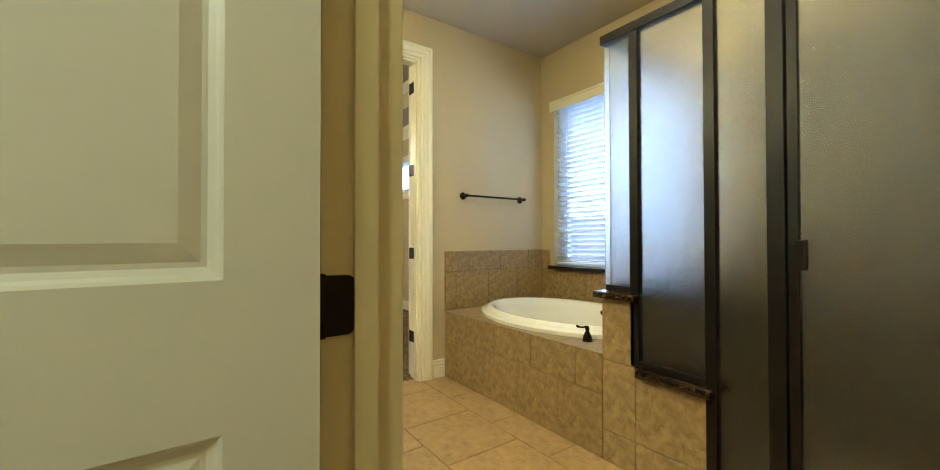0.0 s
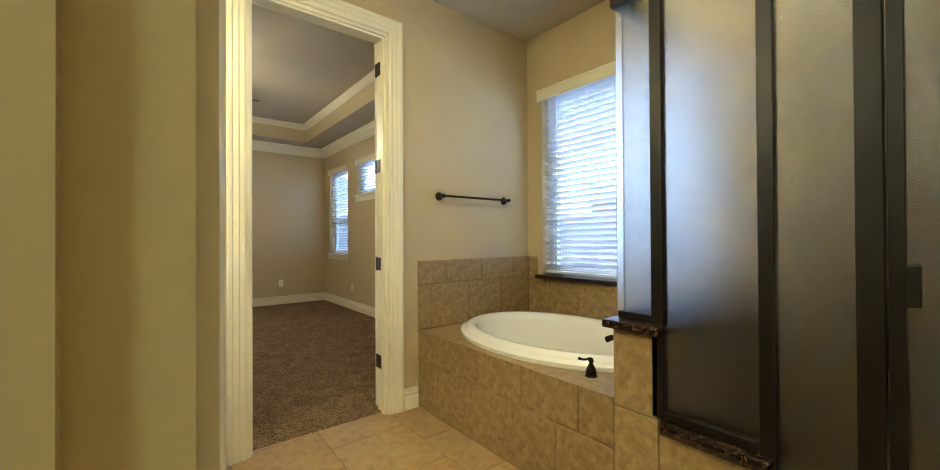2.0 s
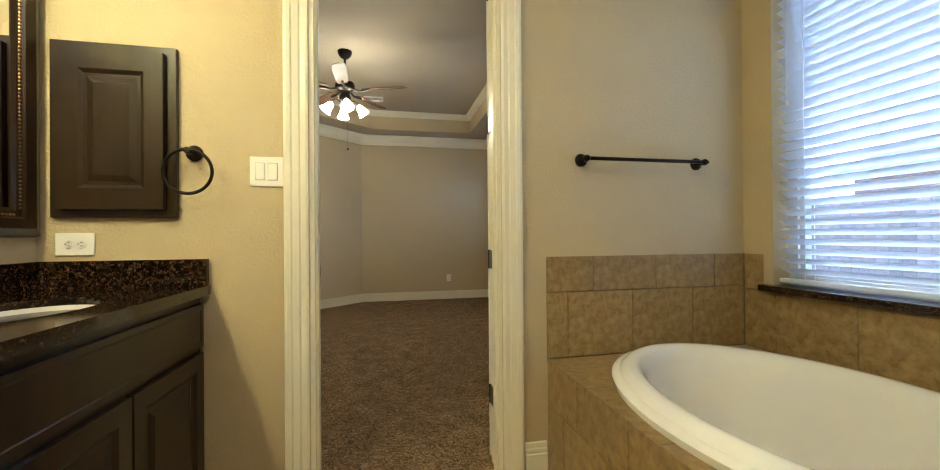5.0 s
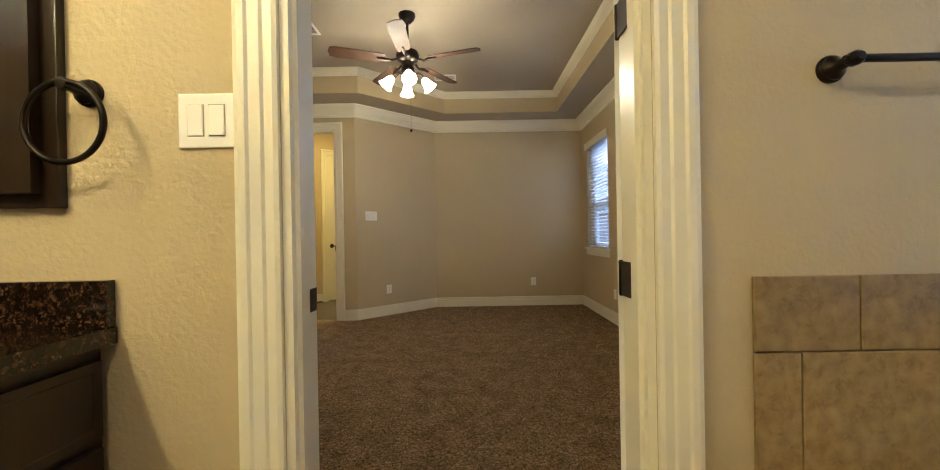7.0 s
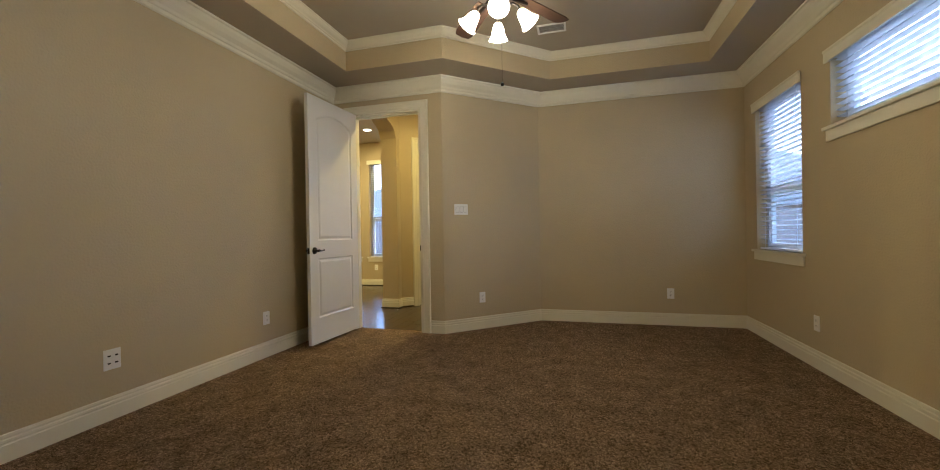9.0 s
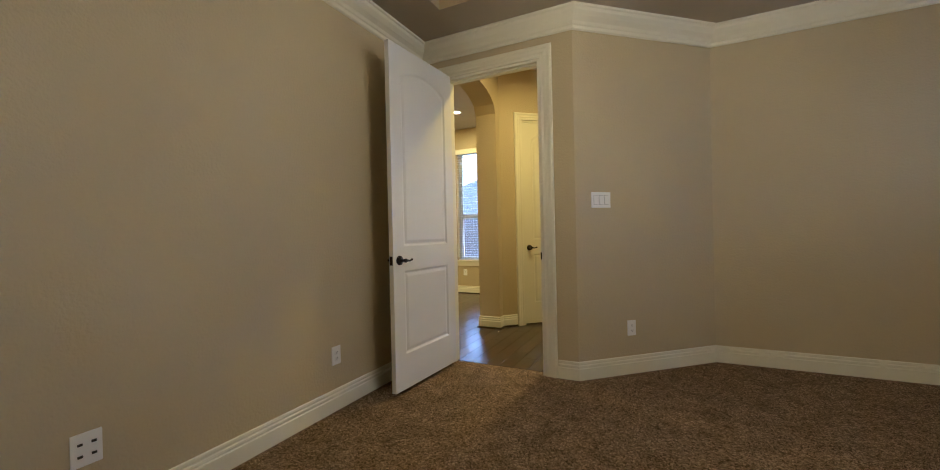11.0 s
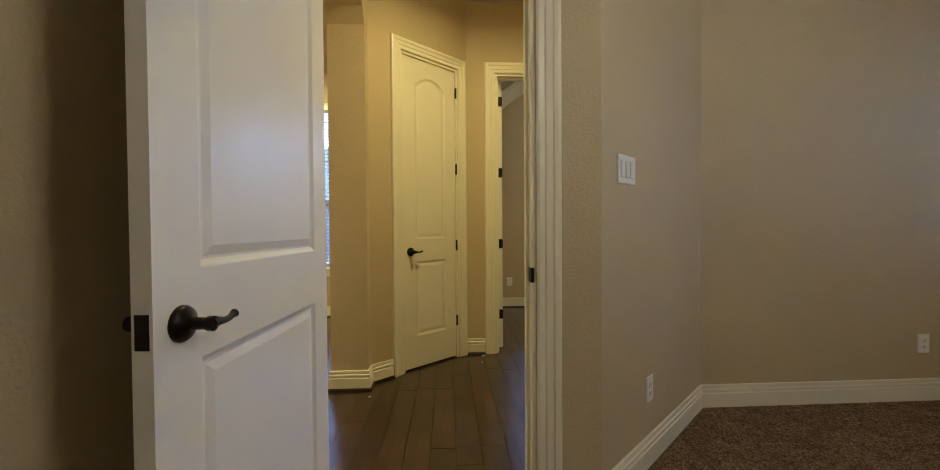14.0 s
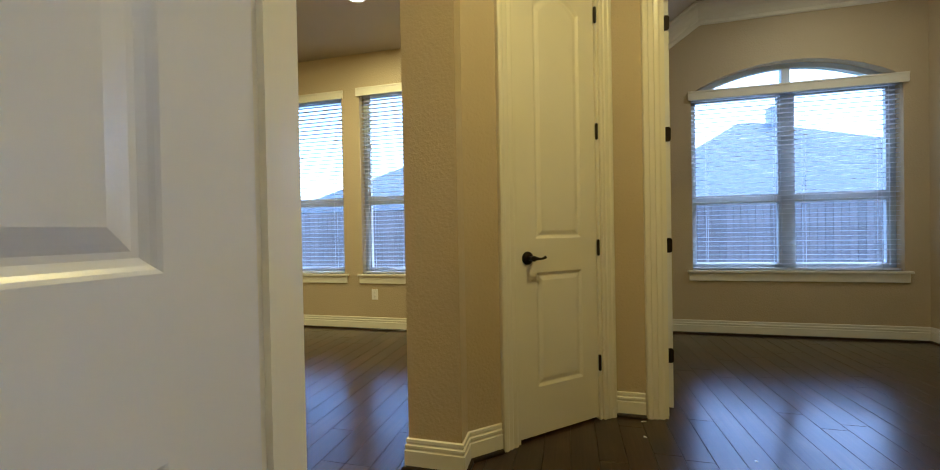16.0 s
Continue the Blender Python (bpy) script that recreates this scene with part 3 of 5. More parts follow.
def casing(name, origin, direction, normal, u0, u1, h, narrow=1.0):
    o, d, nn = Vector((*origin, 0)), Vector((*direction, 0)), Vector((*normal, 0))
    place = lambda u, v, p: o + d * u + Vector((0, 0, v)) + nn * (p + 0.0005)
    path = [(u0 - 0.003, 0), (u0 - 0.003, h + 0.003), (u1 + 0.003, h + 0.003), (u1 + 0.003, 0)]
    return tagged(part(name, sweep(bmesh.new(), [(w * narrow, q) for w, q in CASE], path, place), TRIM), "cream painted moulded door casing", "door casing", kind="structure")


def jamb(name, origin, direction, normal, u0, u1, h, depth, stop=0.5, mat=None):
    """Jamb boards lining an opening; depth runs against normal."""
    o, d, nn = Vector((*origin, 0)), Vector((*direction, 0)), Vector((*normal, 0))
    jb = thing(name, "cream painted door jamb with stop", "door jamb", kind="structure")
    tk = 0.018
    s0, s1 = depth * stop, depth * stop + 0.035
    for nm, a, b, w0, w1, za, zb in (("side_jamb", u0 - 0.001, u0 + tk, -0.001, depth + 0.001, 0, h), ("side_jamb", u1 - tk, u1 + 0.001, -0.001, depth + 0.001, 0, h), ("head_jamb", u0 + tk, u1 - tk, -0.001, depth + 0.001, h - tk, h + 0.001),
                                     ("stop", u0 + tk, u0 + tk + 0.011, s0, s1, 0, h - tk), ("stop", u1 - tk - 0.011, u1 - tk, s0, s1, 0, h - tk), ("stop", u0 + tk + 0.011, u1 - tk - 0.011, s0, s1, h - tk - 0.011, h - tk)):
        bm = boxed(a, b, w0, w1, za, zb)
        for v in bm.verts:
            u, w, z = v.co
            v.co = o + d * u - nn * w + Vector((0, 0, z))
        part(nm, bm, mat or TRIM, jb)
    return jb


casing("casing_bath", (0, BY), (1, 0), (0, -1), BD0, BD1, DOOR_H)
casing("casing_bath_bedroom", (0, BB), (-1, 0), (0, 1), -BD1, -BD0, DOOR_H)
jamb("jamb_bath", (0, BY), (1, 0), (0, -1), BD0, BD1, DOOR_H, 0.13, 0.14)
casing("casing_bedroom", (0, DY), (1, 0), (0, -1), HD0, HD1, DOOR_H)
casing("casing_bedroom_hall", (0, DY + 0.12), (-1, 0), (0, 1), -HD1, -HD0, DOOR_H)
jamb("jamb_bedroom", (0, DY), (1, 0), (0, -1), HD0, HD1, DOOR_H, 0.12, 0.32)
casing("casing_study", (0, STY), (1, 0), (0, -1), SD0, SD1, DOOR_H)
jamb("jamb_study", (0, STY), (1, 0), (0, -1), SD0, SD1, DOOR_H, 0.12, 0.3)
NH = (d45.y, -d45.x)
casing("casing_hall_closet", P0, tuple(d45), NH, ID0, ID1, DOOR_H, CH / CW)
jamb("jamb_hall_closet", P0, tuple(d45), NH, ID0, ID1, DOOR_H, 0.10, 0.45)
casing("casing_closet", (0.936, 0), (0, 1), (1, 0), -0.12, 0.707, DOOR_H)
casing("casing_closet_inside", (0.815, 0), (0, -1), (-1, 0), -0.707, 0.12, DOOR_H)
# jamb boards take the trim colour with their shade painted in
jamb("jamb_closet", (0.936, 0), (0, 1), (1, 0), -0.12, 0.707, DOOR_H, 0.121, 0.35, DIMTRIM)


# ---- doors ----
def lever(parent, x, z, y, side, toward):
    """A lever handle on a rosette; side is the face (-1 front), toward the way the lever points along x."""
    m = Matrix.Translation((x, y, z)) @ pose(0, 0, 0, 90 if side < 0 else -90)
    h = part("door_handle", lathe(bmesh.new(), [(0, 0), (0.034, 0), (0.034, 0.004), (0.030, 0.010), (0.018, 0.014), (0.012, 0.018), (0.011, 0.045), (0.014, 0.050), (0.014, 0.060), (0, 0.062)], 20, m), BRONZE, parent, "dark bronze lever handle", True)
    yy = y + side * 0.054
    pts = [(x, yy, z), (x + toward * 0.018, yy, z), (x + toward * 0.038, yy, z - 0.003), (x + toward * 0.054, yy, z - 0.002), (x + toward * 0.065, yy, z + 0.002), (x + toward * 0.072, yy, z + 0.004), (x + toward * 0.076, yy, z + 0.004)]
    part("lever", tube(bmesh.new(), pts, [0.011, 0.009, 0.0065, 0.0062, 0.0065, 0.009, 0.005], 10), BRONZE, h, "", True)
    return h


HINGE_Z = (0.32, 0.963, 1.607, 2.25)


def panel_door(name, label, m, w, group="", handles=True, mat=None):
    """A two-panel arch-top door leaf; hinge edge at x=0, front towards -y."""
    door = thing(name, label, "door", m, group, kind="structure")
    h, s, e = 2.425, 0.106, 0.118
    top = (s, w - e, 1.008, 2.29, 0.075)
    low = (s, w - e, 0.245, 0.834, 0.0)
    bm = leaf(bmesh.new(), w, h, 0.036, [top, low], z0=0.014)
    part("leaf", bm, mat or DOORW, door)
    if handles:
        for side in (-1, 1):
            lever(door, w - 0.065, 0.925, side * 0.018, side, -1)
        part("latch_plate", boxed(w - 0.001, w + 0.0015, -0.012, 0.012, 0.895, 0.955), BRONZE, door)
    return door


# bedroom door stands open along the west wall
panel_door("door_bedroom", "white two-panel arch-top door standing open into the bedroom", pose(-0.803, 7.035, 0.012, 0, 0, -93.2), 0.790)
# bath door, open into the bedroom behind the wall
panel_door("door_bath", "white two-panel door swung fully open into the bedroom", pose(BD1 - 0.010, BB + 0.012, 0, 0, 0, 40), 0.74)
# hall closet door, closed
panel_door("door_hall_closet", "closed white two-panel arch-top closet door", pose(*along(ID1 - 0.020), 0, 0, 0, math.degrees(math.atan2(-d45.y, -d45.x))) @ pose(0, -0.030, 0), ID1 - ID0 - 0.040, mat=TRIM)
panel_door("door_study", "white study door swung open", pose(SD0 + 0.037, STY + 0.125, 0, 0, 0, 91) @ pose(0, -0.018, 0), 0.72)
panel_door("door_closet", "white two-panel door swung open against the closet wall", pose(0.802, 0.666, 0, 0, 0, 180.8), 0.77)


def jamb_hinges(name, label, places, reach=0.047, lift=0.0):
    for x, y, dx, dy in places:
        for z in HINGE_Z:
            ob = thing("hinge", label, "hinge", pose(x, y, z + lift), name)
            bm = lathe(bmesh.new(), [(0, -0.046), (0.005, -0.044), (0.0065, -0.0415), (0.0065, 0.0415), (0.005, 0.044), (0, 0.046)], 10)
            part("knuckle", bm, BRONZE, ob, "", True)
            bm = bmesh.new()
            hh, rr, ww = 0.0425, 0.014, reach
            prof = [(0, -hh)] + [(ww - rr + rr * math.sin(a), -hh + rr - rr * math.cos(a)) for a in (0, 0.39, 0.79, 1.18, 1.571)]
            prof += [(u, -v) for u, v in reversed(prof)]
            rows = [[bm.verts.new((dx * u + (0 if dx else o), dy * u + (0 if dy else o), v)) for u, v in prof] for o in (-0.0025, 0.0025)]
            bm.faces.new(rows[0]), bm.faces.new(rows[1])
            for i in range(len(prof)):
                j = (i + 1) % len(prof)
                bm.faces.new((rows[0][i], rows[0][j], rows[1][j], rows[1][i]))
            part("hinge_leaf", bm, BRONZE, ob)


jamb_hinges("bath door hinges", "dark bronze butt hinge on a cream door jamb", [(BD1 - 0.021, BB + 0.004, 0, -1)], 0.074)
jamb_hinges("study door hinges", "dark bronze butt hinge on a cream door jamb", [(SD0 + 0.018, STY + 0.121, 1, 0)], 0.058)
jamb_hinges("closet door hinges", "dark bronze butt hinge on a cream door jamb", [(0.815, 0.686, 1, 0)], 0.047, 0.012)
for z in HINGE_Z:
    q = Vector((*along(ID1 - 0.017), 0)) + Vector((NH[0], NH[1], 0)) * 0.002
    ob = thing("hinge", "dark bronze hinge knuckle on a closed door", "hinge", pose(q.x, q.y, z), "hall closet hinges")
    part("knuckle", lathe(bmesh.new(), [(0, -0.046), (0.005, -0.044), (0.008, -0.0415), (0.008, 0.0415), (0.005, 0.044), (0, 0.046)], 10), BRONZE, ob, "", True)


def strike_plate(label, m, side):
    """A strike plate on a jamb face; local x out of the jamb, its curved lip towards local y * side."""
    st = thing("strike_plate", label, "strike plate", m)
    bm = bmesh.new()
    prof = [(-0.018, 0.0), (-0.018, 0.0016), (0.018, 0.0016), (0.024, 0.0005), (0.029, -0.004), (0.031, -0.010), (0.029, -0.011), (0.026, -0.006), (0.020, -0.0015)]
    rows = [[bm.verts.new((q, side * p, z)) for p, q in prof] for z in (-0.028, 0.028)]
    for k in range(len(prof)):
        k2 = (k + 1) % len(prof)
        bm.faces.new((rows[0][k], rows[0][k2], rows[1][k2], rows[1][k]))
    bm.faces.new(rows[0]), bm.faces.new(rows[1])
    part("plate", bm, BRONZE, st)
    part("latch_hole", boxed(0.0016, 0.0022, -0.009, 0.009, -0.013, 0.013), SLOT, st, "dark latch opening")
    for z in (-0.021, 0.021):
        part("screw", lathe(bmesh.new(), [(0.0035, 0.0), (0.003, 0.0006), (0, 0.0006)], 8, Matrix.Translation((0.0016, 0, z)) @ pose(0, 0, 0, 0, 90, 0)), BRONZE, st)


strike_plate("dark bronze strike plate on the bedroom door jamb", pose(HD1 - 0.0185, DY + 0.022, 0.928, 0, 0, 180), 1)
strike_plate("dark bronze strike plate on the bath door jamb", pose(BD0 + 0.0185, BB - 0.022, 0.925), 1)


# ---- windows and blinds ----
def window(name, label, m, w, z0, z1, depth=0.16, rail=True, mull=False):
    """Local: x 0..w, room side at y=0, outside at y=depth."""
    win = thing(name, label, "window", m, kind="structure")
    f, y0, y1 = 0.045, depth - 0.07, depth - 0.005
    for nm, a, b, c, d in (("window_frame", 0.001, f, z0 + 0.001, z1 - 0.001), ("window_frame", w - f, w - 0.001, z0 + 0.001, z1 - 0.001), ("window_frame", f, w - f, z0 + 0.001, z0 + f), ("window_frame", f, w - f, z1 - f, z1 - 0.001)):
        part(nm, boxed(a, b, y0, y1, c, d, 0.003), VINYL, win)
    zm = z0 + (z1 - z0) * 0.40 if rail else z1 - f
    if rail:
        part("meeting_rail", boxed(f, w - f, y0 + 0.005, y1 - 0.005, zm - 0.022, zm + 0.022, 0.003), VINYL, win)
    spans = [(f, w - f)]
    if mull:
        part("mullion", boxed(w / 2 - 0.05, w / 2 + 0.05, y0, y1, z0 + f, z1 - f, 0.003), VINYL, win)
        spans = [(f, w / 2 - 0.05), (w / 2 + 0.05, w - f)]
    for a, b in spans:
        for c, d in ([(z0 + f, zm - 0.022), (zm + 0.022, z1 - f)] if rail else [(z0 + f, z1 - f)]):
            for s0, s1, s2, s3 in ((a, a + 0.022, c, d), (b - 0.022, b, c, d), (a + 0.022, b - 0.022, c, c + 0.022), (a + 0.022, b - 0.022, d - 0.022, d)):
                part("sash", boxed(s0, s1, y0 + 0.012, y1 - 0.012, s2, s3, 0.002), VINYL, win)
            p = part("pane", boxed(a + 0.02, b - 0.02, y0 + 0.03, y0 + 0.034, c + 0.02, d - 0.02), PANE, win)
            p.visible_shadow = False
        if rail:
            part("insect_screen", boxed(a + 0.004, b - 0.004, y1 - 0.004, y1 - 0.0035, z0 + f, zm - 0.02), SCREEN, win, "grey insect screen")
    return win


def blind(label, m, w, z0, z1, tilt, valance=0.085, over=0.03, depth_y=0.05, wand=True):
    bl = thing("window_blind", label, "blind", m, "white slatted blinds")
    half = 0.0255
    vz = z1 + 0.012
    bm = boxed(-over, w + over, -0.028, -0.014, vz - valance, vz, 0.003)
    box(bm, -over, w + over, -0.034, -0.0145, vz - 0.014, vz + 0.004, 0.003)
    part("valance", bm, TRIM, bl, "cream moulded valance")
    part("headrail", boxed(0.006, w - 0.006, 0.02, 0.07, z1 - 0.052, z1 - 0.004), SLAT, bl)
    me = None
    n = round((z1 - z0 - 0.085) / 0.0445)
    pitch = (z1 - z0 - 0.085) / n
    t = math.tan(radians(tilt))
    for k in range(n):
        z = z1 - 0.07 - pitch * k
        if me is None:
            bm = bmesh.new()
            prof = [(-half, 0.0), (-half * 0.4, 0.0022), (half * 0.4, 0.0022), (half, 0.0), (half * 0.4, -0.0006), (-half * 0.4, -0.0006)]
            rows = [[bm.verts.new((x, depth_y + a, b - a * t)) for a, b in prof] for x in (0.008, w - 0.008)]
            for j in range(6):
                bm.faces.new((rows[0][j], rows[0][(j + 1) % 6], rows[1][(j + 1) % 6], rows[1][j]))
            bm.faces.new(rows[0]), bm.faces.new(rows[1])
            ob = part("slat", bm, SLAT, bl)
            me = ob.data
        else:
            ob = new("slat", me)
            ob.parent = bl
        ob.location = (0, random.uniform(-0.0008, 0.0008), z)
        ob.rotation_euler = (radians(random.uniform(-0.6, 0.6)), radians(random.uniform(-0.04, 0.04)), 0)
    zb = z1 - 0.07 - pitch * n
    part("bottom_rail", boxed(0.008, w - 0.008, depth_y - 0.025, depth_y + 0.025, zb - 0.012, zb + 0.006, 0.003), SLAT, bl)
    for x in ([0.13, w - 0.13] if w < 1.3 else [0.15, w / 2 - 0.12, w / 2 + 0.12, w - 0.15]):
        for yy in (depth_y - 0.027, depth_y + 0.027):
            part("ladder_cord", boxed(x - 0.001, x + 0.001, yy - 0.001, yy + 0.001, zb, z1 - 0.05), SLAT, bl)
    if wand:
        part("lift_cord", tube(bmesh.new(), [(0.06, depth_y - 0.035, z1 - 0.06), (0.062, depth_y - 0.036, z1 - 0.62)], 0.0015, 6), SLAT, bl)
        part("cord_tassel", lathe(bmesh.new(), [(0, 0), (0.006, 0), (0.004, 0.02), (0, 0.024)], 8, Matrix.Translation((0.062, depth_y - 0.036, z1 - 0.645))), TRIM, bl, "", True)
    return bl


def stool(name, m, w, z, label="cream painted window stool and apron"):
    s = thing(name, label, "window sill", m, kind="structure")
    part("stool", boxed(-0.05, w + 0.05, -0.035, 0.085, z - 0.024, z, 0.006), TRIM, s)
    part("apron", boxed(-0.035, w + 0.035, -0.016, -0.001, z - 0.105, z - 0.024, 0.005), TRIM, s)
    return s


def east(y1, x=EX):
    return pose(x, y1, 0, 0, 0, -90)


window("window_1", "white vinyl window over the bathtub", east(WB[1]), WB[1] - WB[0], WB[2], WB[3], rail=False)
blind("white slatted blind over the bathtub window", east(WB[1]), WB[1] - WB[0], WB[2] + 0.012, WB[3], 28)
window("window_2", "white single-hung bedroom window", east(W1[1]), W1[1] - W1[0], W1[2], W1[3])
blind("white slatted blind on a tall bedroom window", east(W1[1]), W1[1] - W1[0], W1[2], W1[3], 10)
stool("sill_bedroom", east(W1[1]), W1[1] - W1[0], W1[2])
window("window_3", "wide short white window high on the bedroom wall", east(W2[1]), W2[1] - W2[0], W2[2], W2[3], rail=False)
blind("white slatted blind on a high wide window", east(W2[1]), W2[1] - W2[0], W2[2], W2[3], 8, wand=False)
stool("sill_bedroom_high", east(W2[1]), W2[1] - W2[0], W2[2])
for k, (a, b, c, d) in enumerate(KW):
    window("window_%d" % (4 + k), "tall white single-hung kitchen window", pose(a, KN, 0), b - a, c, d)
    blind("white slatted blind on a tall kitchen window", pose(a, KN, 0), b - a, c, d, 1)
    stool("sill_kitchen", pose(a, KN, 0), b - a, c)
sw = SWN[1] - SWN[0]
win = window("window_6", "wide white study window with an arched top", pose(SWN[0], STN, 0), sw, SWN[2], SWN[3], mull=True)
bm = bmesh.new()
y0, y1 = 0.09, 0.155
top = [(x - SWN[0], z) for x, z in sarc]
for (a, b) in zip(top, top[1:]):
    q = lambda p: (p[0] + (sw / 2 - p[0]) * 0.035, max(SWN[3], p[1] - 0.045))
    ring = [(a, b), (q(a), q(b))]
    for yy in (y0, y1):
        bm.faces.new([bm.verts.new((p[0], yy, p[1])) for p in (a, b, q(b), q(a))])
    bm.faces.new([bm.verts.new(p) for p in ((q(a)[0], y0, q(a)[1]), (q(b)[0], y0, q(b)[1]), (q(b)[0], y1, q(b)[1]), (q(a)[0], y1, q(a)[1]))])
part("arch_frame", bm, VINYL, win, "white arched window frame")
part("arch_mullion", boxed(sw / 2 - 0.035, sw / 2 + 0.035, y0 + 0.004, y1 - 0.004, SWN[3] - 0.001, SWN[3] + SW_RISE - 0.03), VINYL, win)
bm = bmesh.new()
bm.faces.new([bm.verts.new((x, 0.12, z)) for x, z in top])
ext = bmesh.ops.extrude_face_region(bm, geom=list(bm.faces))
bmesh.ops.translate(bm, vec=(0, 0.004, 0), verts=[v for v in ext["geom"] if isinstance(v, bmesh.types.BMVert)])
part("arch_pane", bm, PANE, win).visible_shadow = False
blind("wide white slatted blind with a cream valance below an arched window", pose(SWN[0], STN, 0), sw, SWN[2], SWN[3] + 0.01, 0, wand=False)
stool("sill_study", pose(SWN[0], STN, 0), sw, SWN[2])


# ---- bathtub corner ----
TX, DZ = 2.315, 0.511          # deck front and top
KY0, KY1, KZ = 1.16, 1.335, 0.785
LY0, LZ = 0.855, 0.455
TC, TA, TB = (2.858, 2.062), 0.500, 0.700
bm = bmesh.new()
box(bm, TX + 0.012, EX - 0.001, KY1, BY - 0.001, -0.004, 0.2)
for a, b, c, d in ((TX + 0.012, TX + 0.05, KY1, BY - 0.001), (EX - 0.05, EX - 0.001, KY1, BY - 0.001)):
    box(bm, a, b, c, d, 0.2, DZ - 0.012)
fill(bm, [[(TX + 0.012, KY1, DZ - 0.012), (EX - 0.012, KY1, DZ - 0.012), (EX - 0.012, BY - 0.012, DZ - 0.012), (TX + 0.012, BY - 0.012, DZ - 0.012)], [(TC[0] + (TA - 0.04) * math.cos(a), TC[1] + (TB - 0.04) * math.sin(a), DZ - 0.012) for a in [2 * math.pi * k / 40 for k in range(40)]]])
tub_deck = tagged(part("tub_deck", bm, GROUT), "tan stone-tiled bathtub deck with brown grout", "tub deck", kind="structure")
tub = thing("bathtub", "glossy white oval drop-in bathtub in a tiled deck", "bathtub", pose(TC[0], TC[1], DZ))
loops = [(0.0, 0.0), (0.004, 0.022), (-0.006, 0.032), (-0.026, 0.035), (-0.040, 0.050), (-0.060, 0.060), (-0.085, 0.058), (-0.105, 0.045), (-0.125, 0.0), (-0.15, -0.14), (-0.175, -0.26), (-0.205, -0.325), (-0.26, -0.350)]
bm, rings, NS = bmesh.new(), [], 72
for off, z in loops:
    rings.append([bm.verts.new(((TA + off) * math.cos(a), (TB + off) * math.sin(a), z)) for a in [2 * math.pi * k / NS for k in range(NS)]])
for a, b in zip(rings, rings[1:]):
    for k in range(NS):
        bm.faces.new((a[k], a[(k + 1) % NS], b[(k + 1) % NS], b[k]))
bm.faces.new(rings[-1])
part("basin", bm, PORCELAIN, tub, "", True)
part("drain", lathe(bmesh.new(), [(0, 0.004), (0.02, 0.006), (0.034, 0.002), (0.036, 0)], 18, Matrix.Translation((0, 0.2, -0.35))), BRONZE, tub, "", True)
# tub filler
def tub_handle(x, y, rz, label):
    h = thing("tub_faucet_handle", label, "faucet handle", pose(x, y, DZ + 0.001, 0, 0, rz) @ Matrix.Scale(0.78, 4), "roman tub faucet")
    part("base", lathe(bmesh.new(), [(0, 0), (0.036, 0), (0.036, 0.005), (0.031, 0.009), (0.032, 0.018), (0.029, 0.034), (0.019, 0.056), (0.012, 0.070), (0.011, 0.076), (0.015, 0.080), (0.016, 0.090), (0.011, 0.098), (0, 0.100)], 20), BRONZE, h, "", True)
    part("lever", tube(bmesh.new(), [(0.012, 0, 0.094), (0, 0, 0.098), (-0.02, 0, 0.100), (-0.042, 0, 0.098), (-0.064, 0, 0.103), (-0.080, 0, 0.109), (-0.088, 0, 0.112)], [0.006, 0.010, 0.008, 0.006, 0.0075, 0.0095, 0.004], 10), BRONZE, h, "", True)


tub_handle(2.452, 1.530, -18, "dark bronze lever faucet handle on the tub deck")
tub_handle(2.80, 1.40, 70, "dark bronze lever faucet handle beside the spout")
sp = thing("tub_spout", "dark bronze arched tub spout on the tiled deck", "faucet", pose(2.63, 1.425, DZ + 0.001, 0, 0, 10), "roman tub faucet")
part("base", lathe(bmesh.new(), [(0, 0), (0.032, 0), (0.030, 0.008), (0.020, 0.02), (0.016, 0.05), (0, 0.05)], 18), BRONZE, sp, "", True)
part("spout", tube(bmesh.new(), [(0, 0, 0.04), (0, 0, 0.10), (0.002, 0.010, 0.125), (0.006, 0.035, 0.146), (0.010, 0.07, 0.150), (0.016, 0.11, 0.142), (0.020, 0.135, 0.128)], [0.017, 0.015, 0.015, 0.0145, 0.014, 0.014, 0.015], 12), BRONZE, sp, "", True)

# stepped knee walls, ledges, shower
bm = boxed(TX + 0.012, EX - 0.012, KY0, KY1, -0.004, KZ)
box(bm, TX + 0.012, TX + 0.12, LY0, KY0 - 0.0005, -0.004, LZ)
knee = tagged(part("knee_wall", bm, GROUT), "tan stone-tiled stepped knee wall between tub and shower", "wall", kind="structure")


def ledge(label, x0, x1, y0, y1, z):
    lg = thing("granite_ledge", label, "ledge", pose((x0 + x1) / 2, (y0 + y1) / 2, z), "shower ledges")
    hx, hy = (x1 - x0) / 2, (y1 - y0) / 2
    part("slab", boxed(-hx, hx, -hy, hy, 0.0, 0.033, 0.009), GRANITE, lg, "", True)


ledge("dark speckled granite ledge on the tall knee wall", TX - 0.045, EX - 0.014, KY0 - 0.022, KY1 + 0.022, KZ + 0.001)
ledge("dark speckled granite ledge on the low knee wall", TX - 0.045, TX + 0.150, LY0 - 0.028, KY0 - 0.024, LZ + 0.001)
SX = 2.335
shower = thing("shower_enclosure", "bronze-framed shower enclosure with textured obscure glass", "shower", pose(SX, 0.6, 0))


def rail(name, x0, x1, y0, y1, z0, z1, parent=shower, label=""):
    part(name, boxed(x0 - SX, x1 - SX, y0 - 0.6, y1 - 0.6, z0, z1, 0.003), FRAMEB, parent, label)


